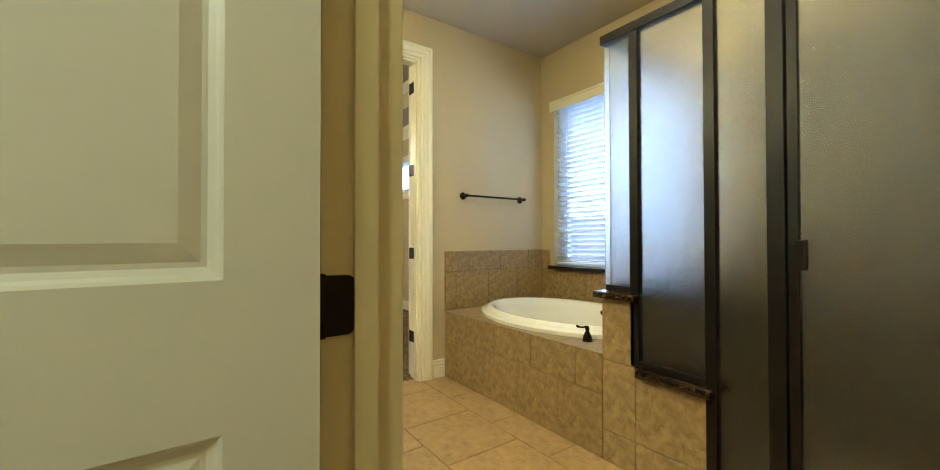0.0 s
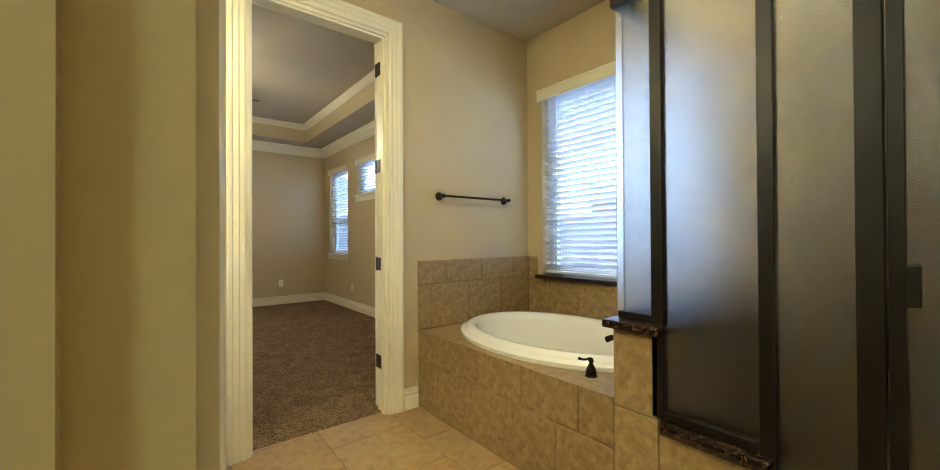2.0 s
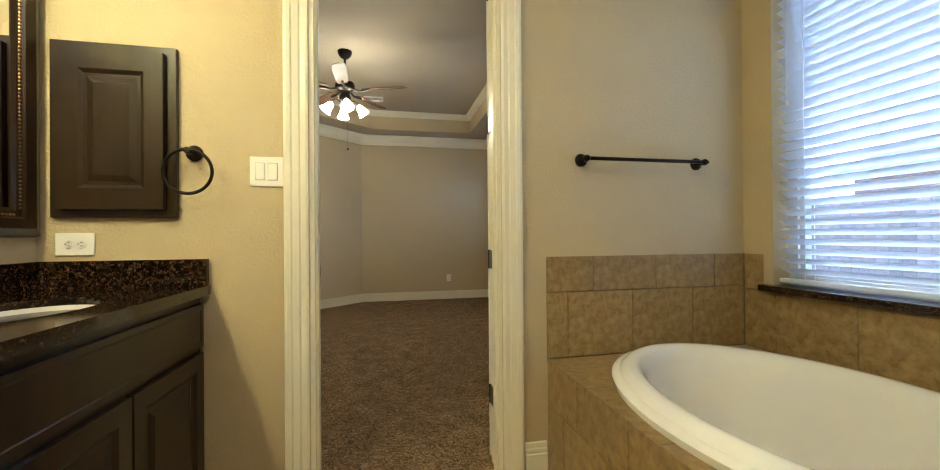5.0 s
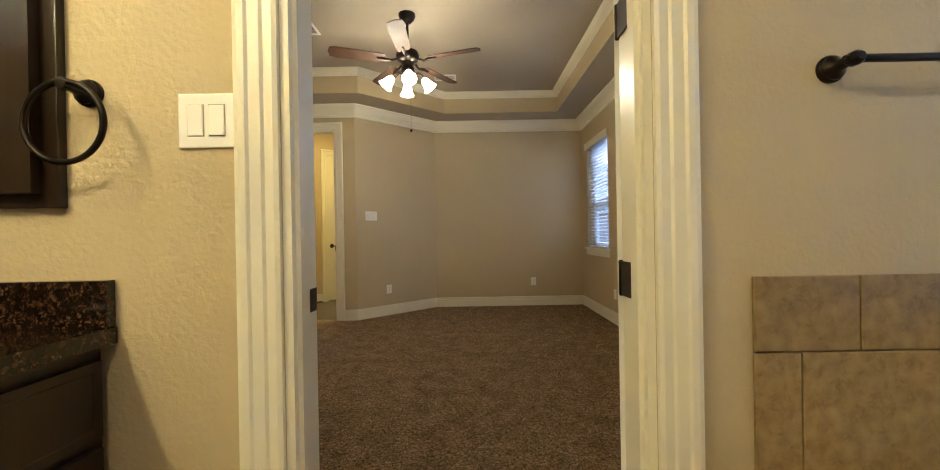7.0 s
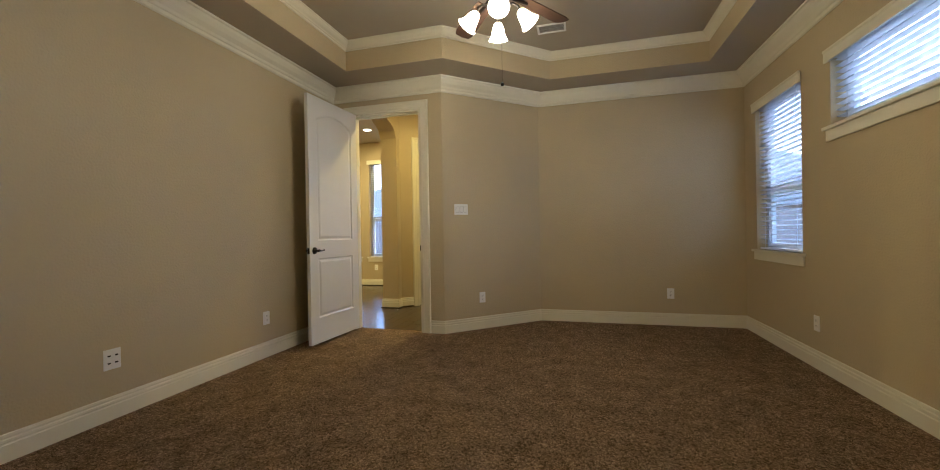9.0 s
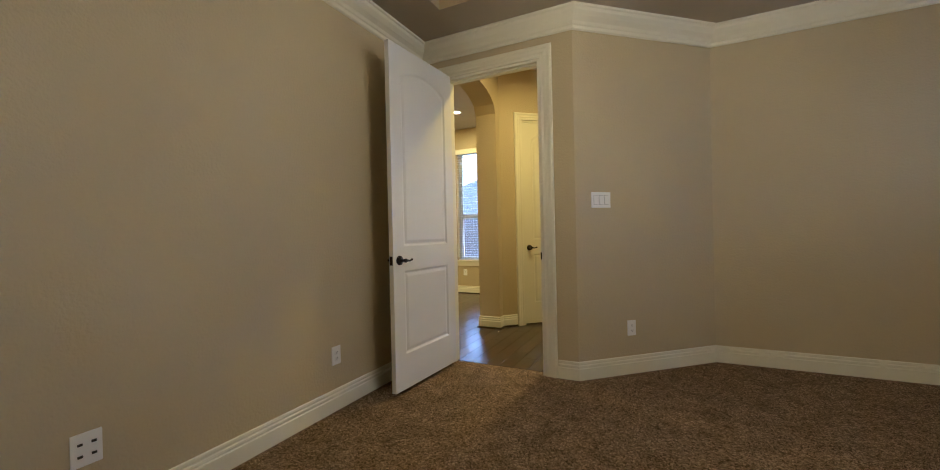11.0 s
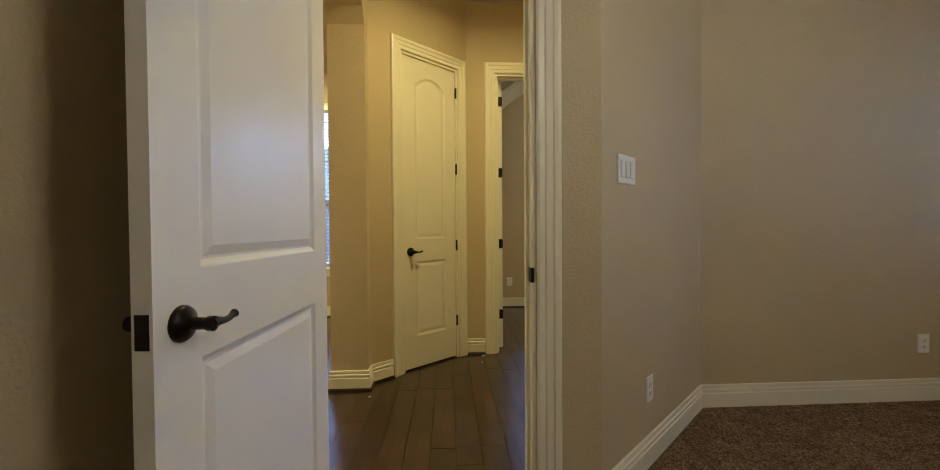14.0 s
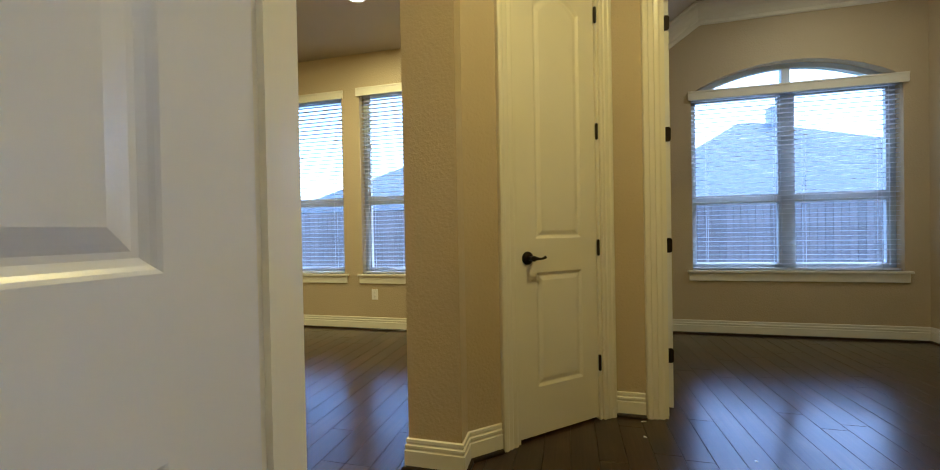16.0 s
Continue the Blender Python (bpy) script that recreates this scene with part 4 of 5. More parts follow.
L1, L2, HZ = KZ + 0.035, LZ + 0.035, 2.02
rail("header", SX - 0.026, SX + 0.026, -0.19, 1.335, HZ, HZ + 0.042)
rail("header", SX + 0.026, EX - 0.002, 1.285, 1.330, HZ, HZ + 0.040)
rail("post", SX - 0.02, SX + 0.02, 1.142, 1.184, L2 + 0.001, HZ)
rail("post", SX - 0.02, SX + 0.02, 0.820, 0.861, 0.09, HZ)
rail("post", SX - 0.024, SX + 0.024, 0.600, 0.652, 0.09, HZ)
rail("post", SX - 0.02, SX + 0.02, -0.19, -0.15, 0.09, HZ)
rail("bottom_rail", SX - 0.016, SX + 0.016, 1.184, 1.315, L1 + 0.001, L1 + 0.030)
rail("bottom_rail", SX - 0.016, SX + 0.016, 0.861, 1.142, L2 + 0.001, L2 + 0.030)
rail("bottom_rail", SX - 0.016, SX + 0.016, 0.652, 0.820, 0.09, 0.12)
rail("bottom_rail", SX + 0.02, EX - 0.014, 1.29, 1.32, L1 + 0.001, L1 + 0.028)
for y0, y1, z0 in ((1.184, 1.325, L1 + 0.028), (0.861, 1.142, L2 + 0.03), (0.652, 0.820, 0.12)):
    part("glass_panel", boxed(-0.003, 0.003, y0 - 0.602, y1 - 0.598, z0 - 0.004, HZ + 0.003), RAIN, shower, "textured obscure glass panel")
part("glass_panel", boxed(0.012, EX - 0.014 - SX, 1.300 - 0.6, 1.306 - 0.6, L1 + 0.026, HZ + 0.003), RAIN, shower, "textured obscure glass panel")
sdoor = thing("shower_door", "closed shower door of textured obscure glass with a bronze frame", "shower door", pose(SX, -0.15, 0.1))
for nm, a, b, c, d in (("stile", 0.003, 0.033, 0.0, 1.905), ("stile", 0.715, 0.745, 0.0, 1.905), ("top_rail", 0.033, 0.715, 1.875, 1.905), ("kick_rail", 0.033, 0.715, 0.0, 0.035)):
    part(nm, boxed(-0.014, 0.014, a, b, c, d, 0.002), FRAMEB, sdoor)
part("glass_panel", boxed(-0.003, 0.003, 0.030, 0.718, 0.03, 1.88), RAIN, sdoor, "textured obscure glass panel")
part("pull_handle", boxed(-0.045, -0.014, 0.690, 0.715, 0.865, 0.965, 0.004), FRAMEB, sdoor)
tagged(part("shower_curb", boxed(TX + 0.0, TX + 0.13, -0.2, LY0, -0.004, 0.09, 0.004), TILE), "tan tiled shower curb", "curb", kind="structure")
# shower walls: interior shade comes from the darkened tile colour
tagged(part("shower_wall", boxed(EX - 0.012, EX - 0.0005, -0.19, KY0, 0, 2.3), DIMTILE), "stone-tiled shower wall with the shower's dimness put into its colour", "wall", kind="structure")
tagged(part("shower_wall_south", boxed(TX + 0.14, EX - 0.014, -0.199, -0.188, 0, 2.3), DIMTILE), "stone-tiled shower wall with the shower's dimness put into its colour", "wall", kind="structure")
sill = thing("window_ledge", "dark granite sill under the tub window", "window sill", pose(EX, (WB[0] + WB[1]) / 2, WB[2] - 0.03))
part("slab", boxed(-0.05, 0.09, -(WB[1] - WB[0]) / 2 - 0.04, (WB[1] - WB[0]) / 2 + 0.04, 0, 0.032, 0.008), GRANITE, sill, "", True)


# ---- vanity ----
VX, VY0, VY1, CT = 0.898, 0.845, 2.795, 0.892
CABP = [(0.0, 0.0), (0.006, -0.004), (0.014, -0.009), (0.026, -0.009), (0.048, -0.002)]


def cabinet(label, y0, y1, drawers, doors):
    """A vanity base unit facing +x; local x runs along the front, y into the unit."""
    w = y1 - y0
    c = thing("vanity_cabinet", label, "cabinet", pose(VX, y0, 0, 0, 0, 90), "vanity base units")
    bm = boxed(0.001, w - 0.001, 0.0, VX - 0.375, 0.10, CT - 0.036)
    box(bm, 0.001, w - 0.001, 0.07, VX - 0.375, 0.0, 0.0995)
    part("body", bm, ESPRESSO, c)
    for a, b, za, zb in drawers:
        d = part("drawer_front", leaf(bmesh.new(), b - a, zb - za, 0.02, [(0.012, b - a - 0.012, 0.012, zb - za - 0.012, 0.0)], [(0, 0), (0.006, 0.0), (0.010, -0.002)], False, a, za, -0.0105), ESPRESSO, c)
    for a, b, za, zb in doors:
        part("door", leaf(bmesh.new(), b - a, zb - za, 0.02, [(0.055, b - a - 0.055, 0.055, zb - za - 0.055, 0.0)], CABP, False, a, za, -0.0105), ESPRESSO, c)
    return c


cabinet("dark espresso sink cabinet with a false drawer and two panelled doors", 1.89, VY1, [(0.025, 0.885, 0.665, 0.825)], [(0.025, 0.450, 0.13, 0.640), (0.460, 0.885, 0.13, 0.640)])
cabinet("dark espresso cabinet with a stack of drawers", 1.45, 1.888, [(0.02, 0.418, 0.665, 0.825), (0.02, 0.418, 0.40, 0.640), (0.02, 0.418, 0.13, 0.38)], [])
cabinet("dark espresso sink cabinet with panelled doors", VY0, 1.448, [(0.025, 0.578, 0.665, 0.825)], [(0.025, 0.297, 0.13, 0.640), (0.305, 0.578, 0.13, 0.640)])
top = thing("countertop", "polished dark brown granite countertop with sink cut-outs", "countertop", pose(0.375, VY0, CT - 0.035))
SK = [(0.285, 2.31 - VY0), (0.285, 1.15 - VY0)]
SA, SB = 0.165, 0.235
bm = bmesh.new()
ell = lambda c, k, z, n=40: [(c[0] + (SA + k) * math.cos(a), c[1] + (SB + k) * math.sin(a), z) for a in [2 * math.pi * i / n for i in range(n)]]
W, L = 0.56, VY1 - VY0
outer = [(0, 0), (W - 0.01, 0), (W, 0.004), (W, L), (0, L)]
tops = fill(bm, [[(x, y, 0.035) for x, y in outer]] + [ell(c, 0, 0.035) for c in SK])
bots = fill(bm, [[(x, y, 0.0) for x, y in outer]] + [ell(c, 0, 0.0) for c in SK])
for a, b in zip(tops, bots):
    for k in range(len(a)):
        j = (k + 1) % len(a)
        bm.faces.new((a[k], a[j], b[j], b[k]))
part("slab", bm, GRANITE, top)
part("side_splash", boxed(0.002, W - 0.005, L - 0.02, L + 0.003, 0.0355, 0.137, 0.002), GRANITE, top)
part("back_splash", boxed(-0.004, 0.018, 0.0, L - 0.021, 0.0355, 0.137, 0.002), GRANITE, top)
for c in SK:
    s = thing("sink", "white oval undermount sink in a granite countertop", "sink", pose(0.375 + c[0], VY0 + c[1], CT - 0.036), "vanity sinks")
    bm, rings = bmesh.new(), []
    for k, z in ((-0.001, 0.014), (-0.006, 0.014), (-0.012, -0.03), (-0.03, -0.10), (-0.08, -0.138), (-0.14, -0.145)):
        rings.append([bm.verts.new(((SA + k) * math.cos(a), (SB + k) * math.sin(a), z)) for a in [2 * math.pi * i / 40 for i in range(40)]])
    for a, b in zip(rings, rings[1:]):
        for k in range(40):
            bm.faces.new((a[k], a[(k + 1) % 40], b[(k + 1) % 40], b[k]))
    bm.faces.new(rings[-1])
    part("bowl", bm, PORCELAIN, s, "", True)
    f = thing("faucet", "dark bronze widespread faucet on the vanity", "faucet", pose(0.375 + 0.065, VY0 + c[1], CT + 0.001), "vanity faucets")
    part("base", lathe(bmesh.new(), [(0, 0), (0.028, 0), (0.026, 0.008), (0.016, 0.02), (0.014, 0.06), (0, 0.06)], 16), BRONZE, f, "", True)
    part("spout", tube(bmesh.new(), [(0, 0, 0.05), (0, 0, 0.10), (0.02, 0, 0.135), (0.06, 0, 0.15), (0.10, 0, 0.135), (0.115, 0, 0.115)], [0.013, 0.013, 0.013, 0.012, 0.012, 0.013], 12), BRONZE, f, "", True)
    for s_ in (-1, 1):
        h = part("handle", lathe(bmesh.new(), [(0, 0), (0.026, 0), (0.022, 0.012), (0.012, 0.04), (0.012, 0.055), (0, 0.057)], 16, Matrix.Translation((0, 0.10 * s_, 0))), BRONZE, f, "", True)
        part("lever", tube(bmesh.new(), [(0, 0.10 * s_, 0.052), (0.02, 0.13 * s_, 0.056), (0.03, 0.165 * s_, 0.062)], [0.008, 0.006, 0.008], 8), BRONZE, h, "", True)

mir = thing("wall_mirror", "wall mirror in a dark carved frame with gold beading", "mirror", pose(0.372, 1.885, 1.08))
MW, MH, FW = 0.90, 1.05, 0.10
MPROF = [(0, 0), (0, 0.012), (0.012, 0.018), (0.03, 0.020), (0.036, 0.028), (0.07, 0.034), (0.092, 0.028), (FW, 0.014), (FW, 0)]
place = lambda u, v, p: (p, u, v)
path = [(-MW + FW, FW), (MW - FW, FW), (MW - FW, MH - FW), (-MW + FW, MH - FW)]
part("frame", sweep(bmesh.new(), [(-d, h) for d, h in MPROF], path, place, True), ESPRESSO, mir, "dark brown carved frame")
bm = bmesh.new()
bead = [((MW - FW + 0.024) * sx, z, 0) for sx in (-1, 1) for z in np.arange(FW, MH - FW, 0.013)]
for y, z, _ in bead:
    lathe(bm, [(0, 0.024), (0.004, 0.0225), (0.0055, 0.018)], 6, Matrix.Translation((0.0, y, z)) @ pose(0, 0, 0, 0, 90, 0))
for y in np.arange(-MW + FW, MW - FW, 0.013):
    for z in (FW - 0.024, MH - FW + 0.024):
        lathe(bm, [(0, 0.024), (0.004, 0.0225), (0.0055, 0.018)], 6, Matrix.Translation((0.0, y, z)) @ pose(0, 0, 0, 0, 90, 0))
tagged(part("beading", bm, GOLD, mir, "antique gold beading"), kind="stuff")
part("glass", boxed(0.003, 0.010, -MW + FW - 0.004, MW - FW + 0.004, FW - 0.004, MH - FW + 0.004), MIRROR, mir, "mirror glass")
vl = thing("vanity_light", "bronze vanity light bar with frosted glass shades", "wall lamp", pose(0.373, 1.65, 2.275))
part("back_plate", boxed(0, 0.03, -0.56, 0.56, -0.05, 0.05, 0.008), BRONZE, vl)
for k in range(3):
    y = -0.40 + 0.40 * k
    part("arm", tube(bmesh.new(), [(0.03, y, 0), (0.085, y, 0.03), (0.127, y, 0.01)], 0.008, 8), BRONZE, vl, "", True)
    part("shade", lathe(bmesh.new(), [(0.025, 0.02), (0.035, 0.0), (0.055, -0.035), (0.062, -0.060), (0.058, -0.060), (0.030, 0.0), (0.0, 0.012)], 18, Matrix.Translation((0.127, y, 0.0))), SHADE, vl, "lit frosted glass shade", True)

mc = thing("medicine_cabinet", "dark espresso wall cabinet with a raised-panel door", "cabinet", pose(0.4265, BY - 0.0005, 1.152))
part("body", boxed(0, 0.402, -0.02, 0, 0, 0.640, 0.002), ESPRESSO, mc)
part("door", leaf(bmesh.new(), 0.332, 0.582, 0.022, [(0.062, 0.270, 0.075, 0.507, 0.0)], CABP, False, 0.035, 0.029, -0.0315), ESPRESSO, mc)

ring = thing("towel_ring", "dark bronze towel ring on a tan wall", "towel ring", pose(0.882, BY - 0.0005, 1.40))
part("post", lathe(bmesh.new(), [(0, 0), (0.030, 0), (0.030, 0.006), (0.026, 0.010), (0.026, 0.014), (0.020, 0.020), (0.013, 0.028), (0.011, 0.050), (0.014, 0.056), (0.012, 0.066), (0, 0.068)], 22, pose(0, 0, 0, 90)), BRONZE, ring, "", True)
part("ring", tube(bmesh.new(), [(0.082 * math.sin(a), -0.060, -0.078 + 0.082 * math.cos(a)) for a in [2 * math.pi * k / 48 for k in range(48)]], 0.0062, 10, True), BRONZE, ring, "", True)
bar = thing("towel_bar", "dark bronze towel bar on a tan wall", "towel bar", pose(2.495, BY - 0.0005, 1.424))
for x in (0.0, 0.622):
    part("post", lathe(bmesh.new(), [(0, 0), (0.030, 0), (0.030, 0.006), (0.026, 0.010), (0.026, 0.014), (0.019, 0.020), (0.012, 0.028), (0.010, 0.045), (0.015, 0.052), (0.015, 0.066), (0.009, 0.074), (0, 0.075)], 22, Matrix.Translation((x, 0, 0)) @ pose(0, 0, 0, 90)), BRONZE, bar, "", True)
part("bar", tube(bmesh.new(), [(-0.022, -0.059, 0), (0, -0.059, 0), (0.622, -0.059, 0), (0.644, -0.059, 0)], [0.006, 0.0085, 0.0085, 0.006], 12), BRONZE, bar, "", True)


# ---- plates ----
def plate(name, label, category, m, w, h, rockers=0, sockets=0, sideways=False, group="", dots=0):
    p = thing(name, label, category, m, group)
    part("plate", boxed(-w / 2, w / 2, -0.0065, 0, -h / 2, h / 2, 0.003), PLASTIC, p)
    for k in range(rockers):
        x = (k - (rockers - 1) / 2) * 0.046
        part("seam", boxed(x - 0.0182, x + 0.0182, -0.0070, -0.006, -0.0347, 0.0347), SEAM, p, "grey seam round the rocker")
        bm = boxed(x - 0.0165, x + 0.0165, -0.011, -0.0064, -0.033, 0.033, 0.0015)
        for v in bm.verts:
            if v.co.y < -0.008:
                v.co.y += (1 if k % 2 else -1) * v.co.z * 0.045
        part("rocker", bm, PLASTIC, p)
    for k in range(sockets):
        o = (k - 0.5) * 0.04
        x, z = (o, 0) if sideways else (0, o)
        part("socket", lathe(bmesh.new(), [(0, 0.009), (0.0155, 0.009), (0.0165, 0.0062)], 16, Matrix.Translation((x, 0, z)) @ pose(0, 0, 0, 90)), PLASTIC, p)
        bm = bmesh.new()
        for dx, dz, a, b in ((-0.006, 0.003, 0.0012, 0.004), (0.006, 0.003, 0.0012, 0.004), (0, -0.007, 0.0022, 0.0022)):
            u, v = (dz, dx) if sideways else (dx, dz)
            au, av = (b, a) if sideways else (a, b)
            box(bm, x + u - au, x + u + au, -0.0096, -0.0088, z + v - av, z + v + av)
        part("slots", bm, SLOT, p)
    for k in range(dots):
        x, z = (-0.02 if k % 2 == 0 else 0.02), (0.022 if k < 2 else -0.022)
        part("jack", boxed(x - 0.007, x + 0.007, -0.012, -0.006, z - 0.004, z + 0.004), SLOT, p)
    return p


plate("light_switch", "white two-rocker light switch plate", "light switch", pose(1.138, BY - 0.0005, 1.336), 0.124, 0.118, rockers=2)
plate("outlet", "white duplex outlet above the granite splash", "outlet", pose(0.492, BY - 0.0005, 1.055), 0.122, 0.082, sockets=2, sideways=True)
ang = math.degrees(math.atan2(NY - DY, AX1 - AX0))
da = (Vector((AX1, NY)) - Vector((AX0, DY))).normalized()


def on_angled(t, z):
    return pose(AX0 + da.x * t, DY + da.y * t, z, 0, 0, ang) @ pose(0, -0.0006, 0)


plate("light_switch", "white three-rocker light switch plate", "light switch", on_angled(0.215, 1.345), 0.165, 0.118, rockers=3)
plate("outlet", "white duplex wall outlet above the baseboard", "outlet", on_angled(0.465, 0.353), 0.074, 0.118, sockets=2, group="wall outlets")
plate("outlet", "white duplex wall outlet above the baseboard", "outlet", pose(2.646, NY - 0.0006, 0.36), 0.074, 0.118, sockets=2, group="wall outlets")
plate("outlet", "white duplex wall outlet above the baseboard", "outlet", pose(EX - 0.0006, 6.60, 0.345, 0, 0, -90), 0.074, 0.118, sockets=2, group="wall outlets")
plate("outlet", "white duplex wall outlet above the baseboard", "outlet", pose(WX + 0.0006, 5.95, 0.35, 0, 0, 90), 0.074, 0.118, sockets=2, group="wall outlets")
plate("cable_plate", "white wall plate with four cable jacks", "wall plate", pose(WX + 0.0006, 4.72, 0.36, 0, 0, 90), 0.092, 0.122, dots=4)
plate("outlet", "white duplex wall outlet under a kitchen window", "outlet", pose(-2.52, KN - 0.0006, 0.39), 0.074, 0.118, sockets=2, group="wall outlets")
plate("outlet", "white duplex wall outlet in the study", "outlet", pose(0.50, STN - 0.0006, 0.36), 0.074, 0.118, sockets=2, group="wall outlets")

# ---- ceiling fan ----
fan = thing("ceiling_fan", "dark bronze ceiling fan with walnut blades and four lit glass shades", "ceiling fan", pose(1.18, 5.46, TRAY_Z))
FD = TRAY_Z - 3.08
part("canopy", lathe(bmesh.new(), [(0, -0.001), (0.075, -0.001), (0.075, -0.02), (0.06, -0.05), (0.035, -0.075), (0.02, -0.08), (0, -0.08)], 24), BRONZE, fan, "", True)
part("downrod", lathe(bmesh.new(), [(0, -0.07), (0.013, -0.07), (0.013, -0.36 - FD), (0, -0.36 - FD)], 12), BRONZE, fan, "", True)
part("motor_housing", lathe(bmesh.new(), [(0, -0.335), (0.026, -0.335), (0.032, -0.352), (0.060, -0.362), (0.092, -0.378), (0.102, -0.402), (0.102, -0.430), (0.090, -0.452), (0.062, -0.468), (0.050, -0.50), (0.058, -0.52), (0.058, -0.555), (0.04, -0.585), (0.012, -0.60), (0, -0.605)], 28, Matrix.Translation((0, 0, -FD))), BRONZE, fan, "", True)
for k in range(5):
    a = 2 * math.pi * k / 5 + 0.95
    m = pose(0, 0, -0.452 - FD, 0, 0, math.degrees(a))
    bm = bmesh.new()
    out = [(0.20, -0.05), (0.24, -0.058), (0.60, -0.068), (0.655, -0.055), (0.67, 0.0), (0.655, 0.055), (0.60, 0.068), (0.24, 0.058), (0.20, 0.05)]
    tilt = pose(0, 0, 0, 13)
    rows = [[bm.verts.new(m @ tilt @ Vector((x, y, z))) for x, y in out] for z in (-0.003, 0.003)]
    bm.faces.new(rows[0]), bm.faces.new(rows[1])
    for i in range(len(out)):
        j = (i + 1) % len(out)
        bm.faces.new((rows[0][i], rows[0][j], rows[1][j], rows[1][i]))
    bl = part("blade", bm, BLADE, fan, "dark walnut blade")
    part("blade_iron", tube(bmesh.new(), [m @ Vector(p) for p in ((0.09, 0, 0.005), (0.15, 0.01, -0.018), (0.20, 0, -0.012), (0.27, 0, -0.008))], [0.012, 0.010, 0.016, 0.010], 8), BRONZE, bl, "", True)
for k in range(4):
    a = k * math.pi / 2 + 0.2
    m = pose(0, 0, -0.575 - FD, 0, 0, math.degrees(a))
    arm = part("lamp_arm", tube(bmesh.new(), [m @ Vector(p) for p in ((0.05, 0, 0.0), (0.09, 0, 0.02), (0.125, 0, 0.0), (0.135, 0, -0.03))], 0.008, 8), BRONZE, fan, "", True)
    part("shade", lathe(bmesh.new(), [(0.018, 0.0), (0.027, -0.010), (0.036, -0.035), (0.042, -0.065), (0.054, -0.094), (0.063, -0.106), (0.058, -0.108), (0.0, -0.085)], 20, m @ Matrix.Translation((0.135, 0, -0.03)) @ pose(0, 0, 0, 0, -38, 0)), SHADE, arm, "lit frosted glass shade", True)
bm = tube(bmesh.new(), [(0.03, -0.06, -0.58 - FD), (0.03, -0.062, -1.075 - FD)], 0.0009, 6)
lathe(bm, [(0, 0), (0.009, 0.004), (0.011, 0.012), (0.007, 0.022), (0, 0.026)], 12, Matrix.Translation((0.03, -0.062, -1.10 - FD)))
part("pull_chain", bm, BRONZE, fan, "", True)


# ---- ceiling fixtures ----
def vent(m, w, h):
    v = thing("ceiling_vent", "white louvred ceiling air vent", "air vent", m, "ceiling vents")
    for a, b, c, d in ((-w / 2, w / 2, -h / 2, -h / 2 + 0.02), (-w / 2, w / 2, h / 2 - 0.02, h / 2), (-w / 2, -w / 2 + 0.02, -h / 2 + 0.02, h / 2 - 0.02), (w / 2 - 0.02, w / 2, -h / 2 + 0.02, h / 2 - 0.02)):
        part("frame", boxed(a, b, c, d, -0.010, 0, 0.002), PLASTIC, v)
    part("backing", boxed(-w / 2 + 0.02, w / 2 - 0.02, -h / 2 + 0.02, h / 2 - 0.02, -0.0015, -0.0005), SEAM, v)
    n = int((h - 0.05) / 0.022)
    for k in range(n):
        y = -h / 2 + 0.03 + k * 0.022
        bm = bmesh.new()
        vs = [bm.verts.new(p) for p in ((-w / 2 + 0.02, y, -0.010), (w / 2 - 0.02, y, -0.010), (w / 2 - 0.02, y + 0.012, -0.002), (-w / 2 + 0.02, y + 0.012, -0.002))]
        f = bm.faces.new(vs)
        bmesh.ops.solidify(bm, geom=[f], thickness=0.0015)
        part("slat", bm, PLASTIC, v)


vent(pose(1.43, 6.88, TRAY_Z - 0.0005), 0.27, 0.17)
vent(pose(0.0, 5.47, TRAY_Z - 0.0005), 0.60, 0.60)
vent(pose(1.38, 4.33, TRAY_Z - 0.0005), 0.36, 0.20)
vent(pose(-0.33, 8.30, HALL_Z - 0.0005), 0.30, 0.20)


def can_light(x, y, z, label):
    c = thing("recessed_light", label, "ceiling light", pose(x, y, z), "recessed lights")
    part("trim_ring", lathe(bmesh.new(), [(0.060, -0.001), (0.062, -0.006), (0.082, -0.005), (0.086, -0.0005)], 28), PLASTIC, c, "", True)
    part("lens", lathe(bmesh.new(), [(0, -0.0012), (0.060, -0.0012)], 28), LENS, c, "lit lens")


can_light(-2.13, 9.68, 3.05, "lit recessed ceiling light with a white trim ring")
# added fixture for the unseen second kitchen lamp
can_light(-3.6, 8.2, 3.05, "added unseen recessed kitchen light")
# made-up fixture for the bath fill lamp, out of view
can_light(1.75, 1.1, BATH_Z, "added unseen recessed light in the bathroom ceiling")
# fixture added to go with the assumed hall lamp
can_light(0.0, 7.75, HALL_Z, "assumed unseen recessed light in the hall ceiling")
# invented fixture above the study fill lamp
can_light(1.75, 10.0, STUDY_Z, "added unseen recessed light in the study ceiling")

# loose bits of paint and paper on the hall floor
for x, y, w, a in ((-0.048, 8.985, 0.030, 20), (-0.868, 8.194, 0.012, 50), (-0.071, 8.811, 0.014, -30), (0.376, 8.688, 0.010, 10)):
    chip = thing("paint_chip", "small pale paint chip lying on the dark floor", "debris", pose(x, y, 0.0005, 0, 0, a), "floor debris")
    part("flake", boxed(-w / 2, w / 2, -0.005, 0.005, 0, 0.003, 0.001), PLASTIC, chip)

